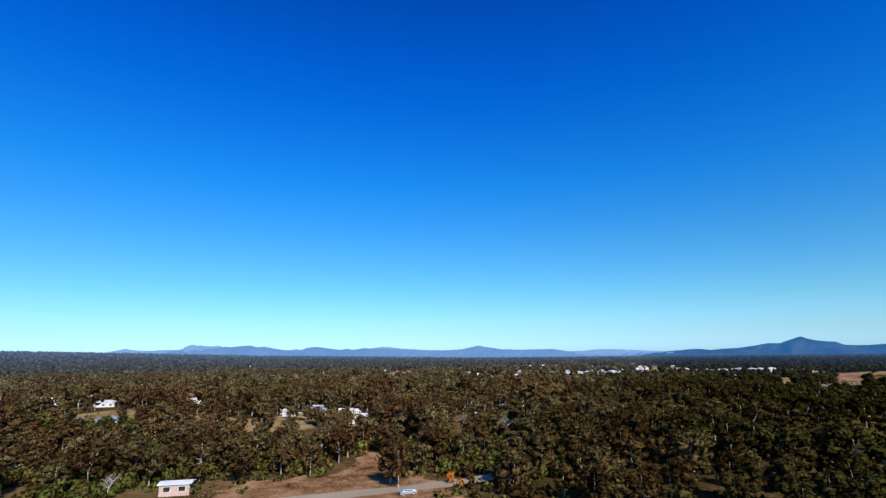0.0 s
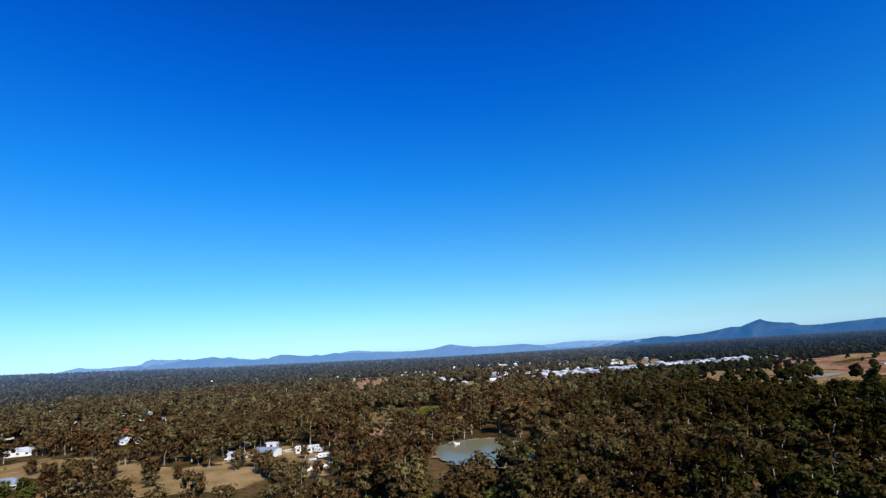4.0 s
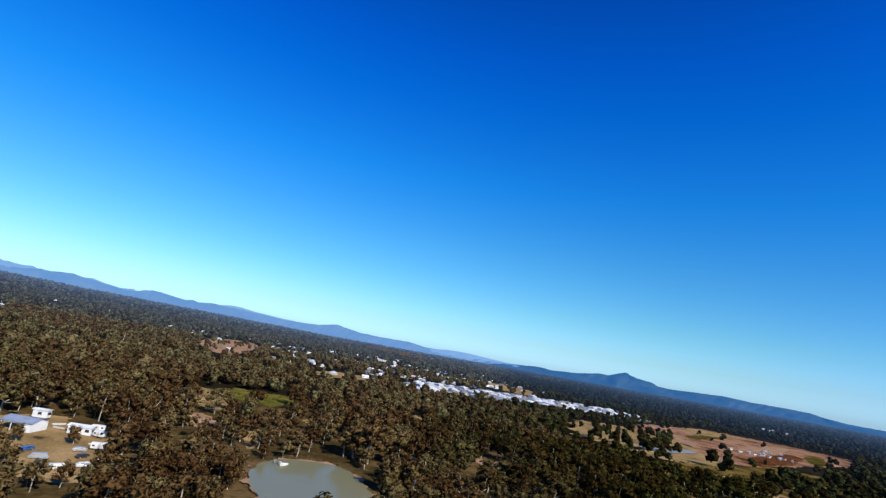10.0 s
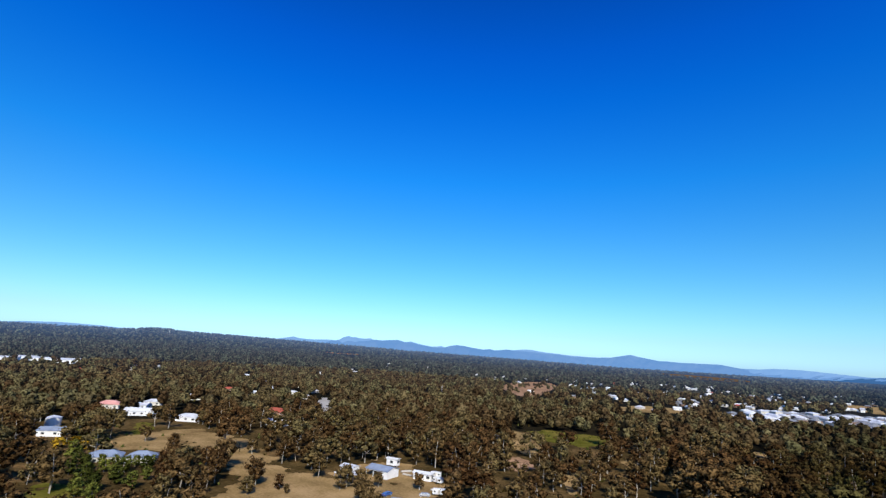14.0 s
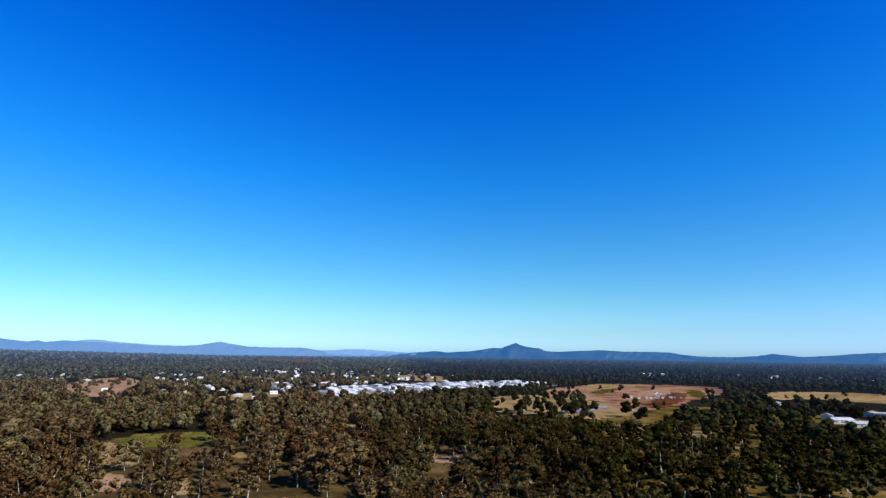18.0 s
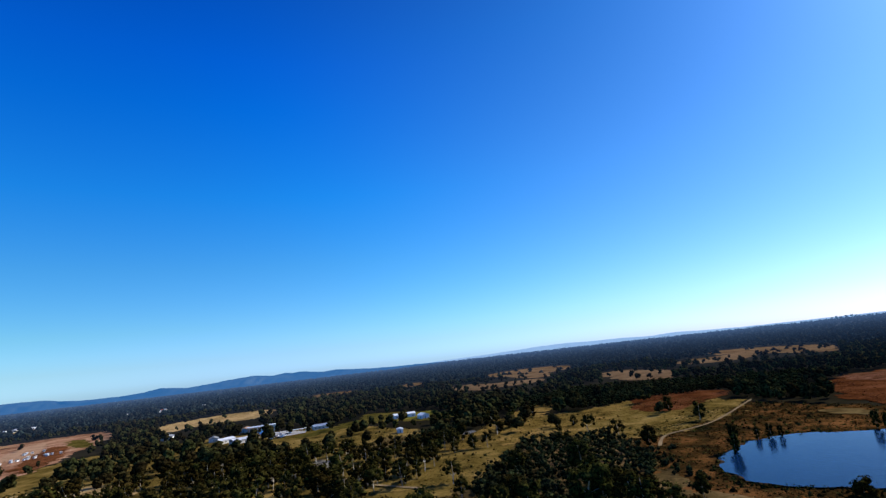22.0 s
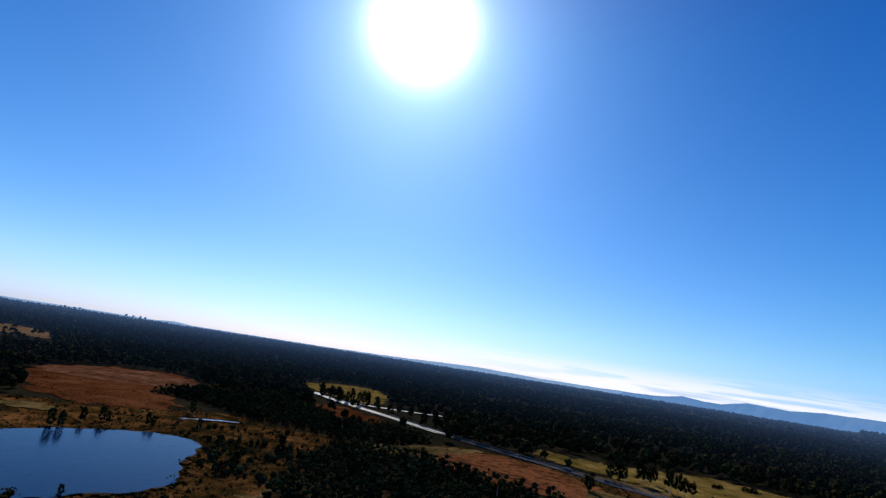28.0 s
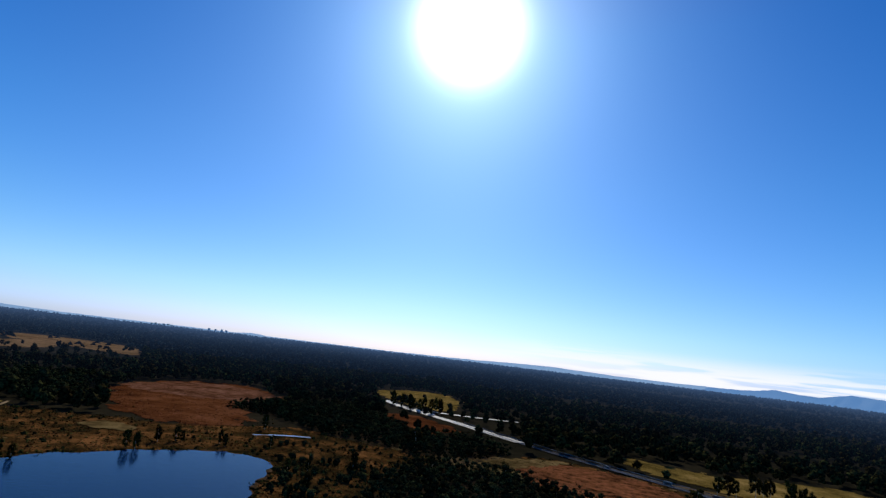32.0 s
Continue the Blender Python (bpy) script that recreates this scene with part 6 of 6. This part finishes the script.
    sx, sy = sx[ok], sy[ok]
    chance = np.full(len(sx), 0.12)
    chance[(np.abs(sx + 30) < 85) & (sy > 10) & (sy < 120)] = 0.85
    for poly, share in ZONES:
        chance[inside(poly, sx, sy)] = 0.0 if share == 0 else 0.62 if share in (0.015, 0.012) else (0.03 if share < 0.03 else 0.34 * min(1.0, share * 12))
    ok = rng.random(len(sx)) < chance * np.clip(3.4 * value_noise(sx, sy, 22, 8) - 0.8, 0.08, 1.5)
    sx, sy = sx[ok], sy[ok]
    high = 0.6 + 2.4 * rng.random(len(sx)) ** 2.4
    young = (np.abs(sx + 30) < 95) & (sy > 10) & (sy < 120)
    high[young] = rng.uniform(1.6, 4.6, young.sum())
    tuft = [(np.zeros((0, 3)), np.zeros((0, 4), int), clump_shape(gen, 5, 1, 9) - (0, 0, 0.35, 0, 0, 0)) for _ in range(6)]
    joined("scrub", tuft, sx, sy, high, rng.random(len(sx)), "low green and brown scrub bushes", "scrub", wood=False, girth=1.8, leaf=SHRUBS)
    # standing dry grass in the near clearing
    gx, gy = jittered(1.25, 0, 130)
    ok = inside([(-62, 20), (-58, 38), (-44, 46), (-29, 45), (-27, 62), (-27, 86), (-16, 88), (-12, 56), (4, 46), (12, 36), (-15, 31), (-40, 23)], gx, gy) & (rng.random(len(gx)) < np.clip(2.4 * value_noise(gx, gy, 9, 3) - 0.4, 0.05, 1))
    gx, gy = gx[ok], gy[ok]
    blades = [(np.zeros((0, 3)), np.zeros((0, 4), int), leaf_cards(np.array([0, 0, 0.4]), 0.55, 15, 0.13, gen, 0.9)) for _ in range(5)]
    joined("dry_grass", blades, gx, gy, rng.uniform(0.4, 1.0, len(gx)), rng.random(len(gx)), "tall standing russet and straw-coloured grass", "grass", wood=False, girth=1.2, leaf=STRAW)
    # standing tussocks of the pastures and of the brown heath
    tussock = [(np.zeros((0, 3)), np.zeros((0, 4), int), leaf_cards(np.array([0, 0, 0.35]), 0.55, 8, 0.24, gen, 0.8)) for _ in range(5)]
    for name, fields, size, leaf, label in (("pasture_grass", PASTURES, 0.8, TUSSOCK, "rough olive and straw grass tussocks"), ("heath_grass", HEATHS, 1.1, SHRUBS, "tussocks of brown and olive heath grass"), ("russet_grass", RUSSETS, 0.9, RUSSET, "tall russet-red and pinkish grass tufts")):
        gx, gy = jittered(3.1, 100, 640)
        ok = np.zeros(len(gx), bool)
        for poly in fields:
            ok |= inside(poly, gx, gy)
        for poly, share in ZONES:
            if fields is not RUSSETS and share in (0.0, 0.0005):
                ok &= ~inside(poly, gx, gy)
        ok &= rng.random(len(gx)) < np.clip(2.2 * value_noise(gx, gy, 16, 3) - 0.2, 0.2, 0.95)
        gx, gy = gx[ok], gy[ok]
        joined(name, tussock, gx, gy, size * rng.uniform(0.45, 1.0, len(gx)), rng.random(len(gx)), label, "grass", wood=False, girth=2.4, leaf=leaf)
    # round shrubs in the heath between the lake and the casuarinas
    hx, hy = jittered(5.0, 150, 420)
    ok = (inside([(355, -100), (340, -116), (318, -128), (300, -108), (262, -90), (222, -92), (200, -66), (235, -66)], hx, hy) | inside([(252, -262), (240, -300), (212, -314), (174, -304), (160, -235), (145, -180), (165, -150), (182, -190), (203, -222), (225, -250)], hx, hy)) & (rng.random(len(hx)) < np.clip(2.6 * value_noise(hx, hy, 19, 4) - 1.0, 0.04, 0.8))
    hx, hy = hx[ok], hy[ok]
    joined("heath_shrubs", bushy, hx, hy, rng.uniform(1.0, 3.6, len(hx)), rng.random(len(hx)), "round dark green shrubs in brown heath", "scrub", wood=False, girth=1.35, leaf=NEEDLES)
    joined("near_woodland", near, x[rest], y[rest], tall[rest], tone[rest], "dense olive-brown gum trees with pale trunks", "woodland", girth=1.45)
    for shapes, r0, r1, label in ((mid, 400, 700, "dense gum forest of mixed brown and green"), (back, 700, 1150, "gum forest of soft brown and grey-green crowns")):
        x, y = jittered(11.6, r0, r1)
        keep = in_view(x, y)
        x, y, tall, tone = crop(x[keep], y[keep], 0.95)
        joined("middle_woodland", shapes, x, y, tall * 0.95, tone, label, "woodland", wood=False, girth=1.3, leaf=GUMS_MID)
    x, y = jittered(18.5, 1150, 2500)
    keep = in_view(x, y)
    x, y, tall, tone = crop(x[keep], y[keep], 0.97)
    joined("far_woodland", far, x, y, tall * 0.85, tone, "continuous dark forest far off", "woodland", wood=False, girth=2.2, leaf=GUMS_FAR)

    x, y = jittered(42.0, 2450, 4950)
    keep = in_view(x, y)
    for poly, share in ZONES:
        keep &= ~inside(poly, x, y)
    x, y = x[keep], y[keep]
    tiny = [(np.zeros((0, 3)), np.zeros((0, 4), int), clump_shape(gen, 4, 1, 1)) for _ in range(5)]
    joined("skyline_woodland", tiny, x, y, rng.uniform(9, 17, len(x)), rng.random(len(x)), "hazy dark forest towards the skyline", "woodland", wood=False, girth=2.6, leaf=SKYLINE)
    # small garden and street trees between the estate's houses
    x, y = jittered(15.0, 500, 1100)
    keep = inside(ESTATE, x, y) & (rng.random(len(x)) < 0.55)
    for hx, hy in spots:
        keep &= np.hypot(x - hx, y - hy) > 7.5
    x, y = x[keep], y[keep]
    joined("street_trees", back, x, y, rng.uniform(2.5, 5.5, len(x)), rng.random(len(x)), "small dark garden and street trees between pale roofs", "trees", wood=False, girth=1.3, leaf=GUMS_MID)
    # dense dark casuarina belts
    x, y = jittered(5.3, 0, 700)
    belt = np.zeros(len(x), bool)
    for poly in WOODS:
        belt |= inside(poly, x, y)
    for poly, share in ZONES:
        if share == 0.0:
            belt &= ~inside(poly, x, y)
    x, y = x[belt], y[belt]
    full = [tree_shape(gen, 3, (5, 2), 26, 0.05, 3, 0, spread=0.17, base=-0.05) for _ in range(6)]
    joined("casuarina_belt", full, x, y, rng.uniform(4.5, 9.0, len(x)), rng.random(len(x)), "dense dark green casuarina thickets", "woodland", wood=False, girth=1.5, leaf=NEEDLES)
    # reeds along the lake
    p = smooth_outline(LAKE, 2.2, 3)
    p = np.concatenate([p + (np.roll(p, -1, 0) - p) * f for f in np.linspace(0, 0.95, 14)])
    p = p + (p - p.mean(0)) * 0.025 + rng.normal(0, 2.0, p.shape)
    p = p[rng.random(len(p)) < 0.9 * value_noise(p[:, 0], p[:, 1], 22, 1)]
    joined("reeds", tuft, p[:, 0], p[:, 1], 0.5 + 1.3 * rng.random(len(p)) ** 2, rng.random(len(p)), "brown-green reeds on the lake shore", "reeds", wood=False, girth=rng.uniform(0.9, 2.4, len(p)), leaf=SHRUBS)


def far_canopy():
    """The unbroken forest towards the skyline: a rough sheet of tree tops."""
    radii = 3650 * (5050 / 3650) ** np.linspace(0, 1, 36)
    angles = np.radians(np.arange(-62, 213, 0.28))
    r, a = np.meshgrid(radii, angles, indexing="ij")
    r = r + rng.uniform(-12, 12, r.shape)
    x, y = r * np.sin(a), r * np.cos(a)
    z = land(x, y) - 2.0 + 7.0 * rng.random(r.shape) ** 1.6 + 4 * value_noise(x, y, 140, 2)
    z[0] = land(x[0], y[0]) - 6
    m, n = r.shape
    i, j = np.meshgrid(np.arange(m - 1), np.arange(n - 1), indexing="ij")
    quads = np.stack([i * n + j, i * n + j + 1, (i + 1) * n + j + 1, (i + 1) * n + j], -1).reshape(-1, 4)
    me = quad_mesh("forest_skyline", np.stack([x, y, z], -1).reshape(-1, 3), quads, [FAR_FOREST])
    tagged(new("forest_skyline", me), "unbroken dark forest reaching the skyline", "forest", kind="stuff")

plant_forest()
far_canopy()
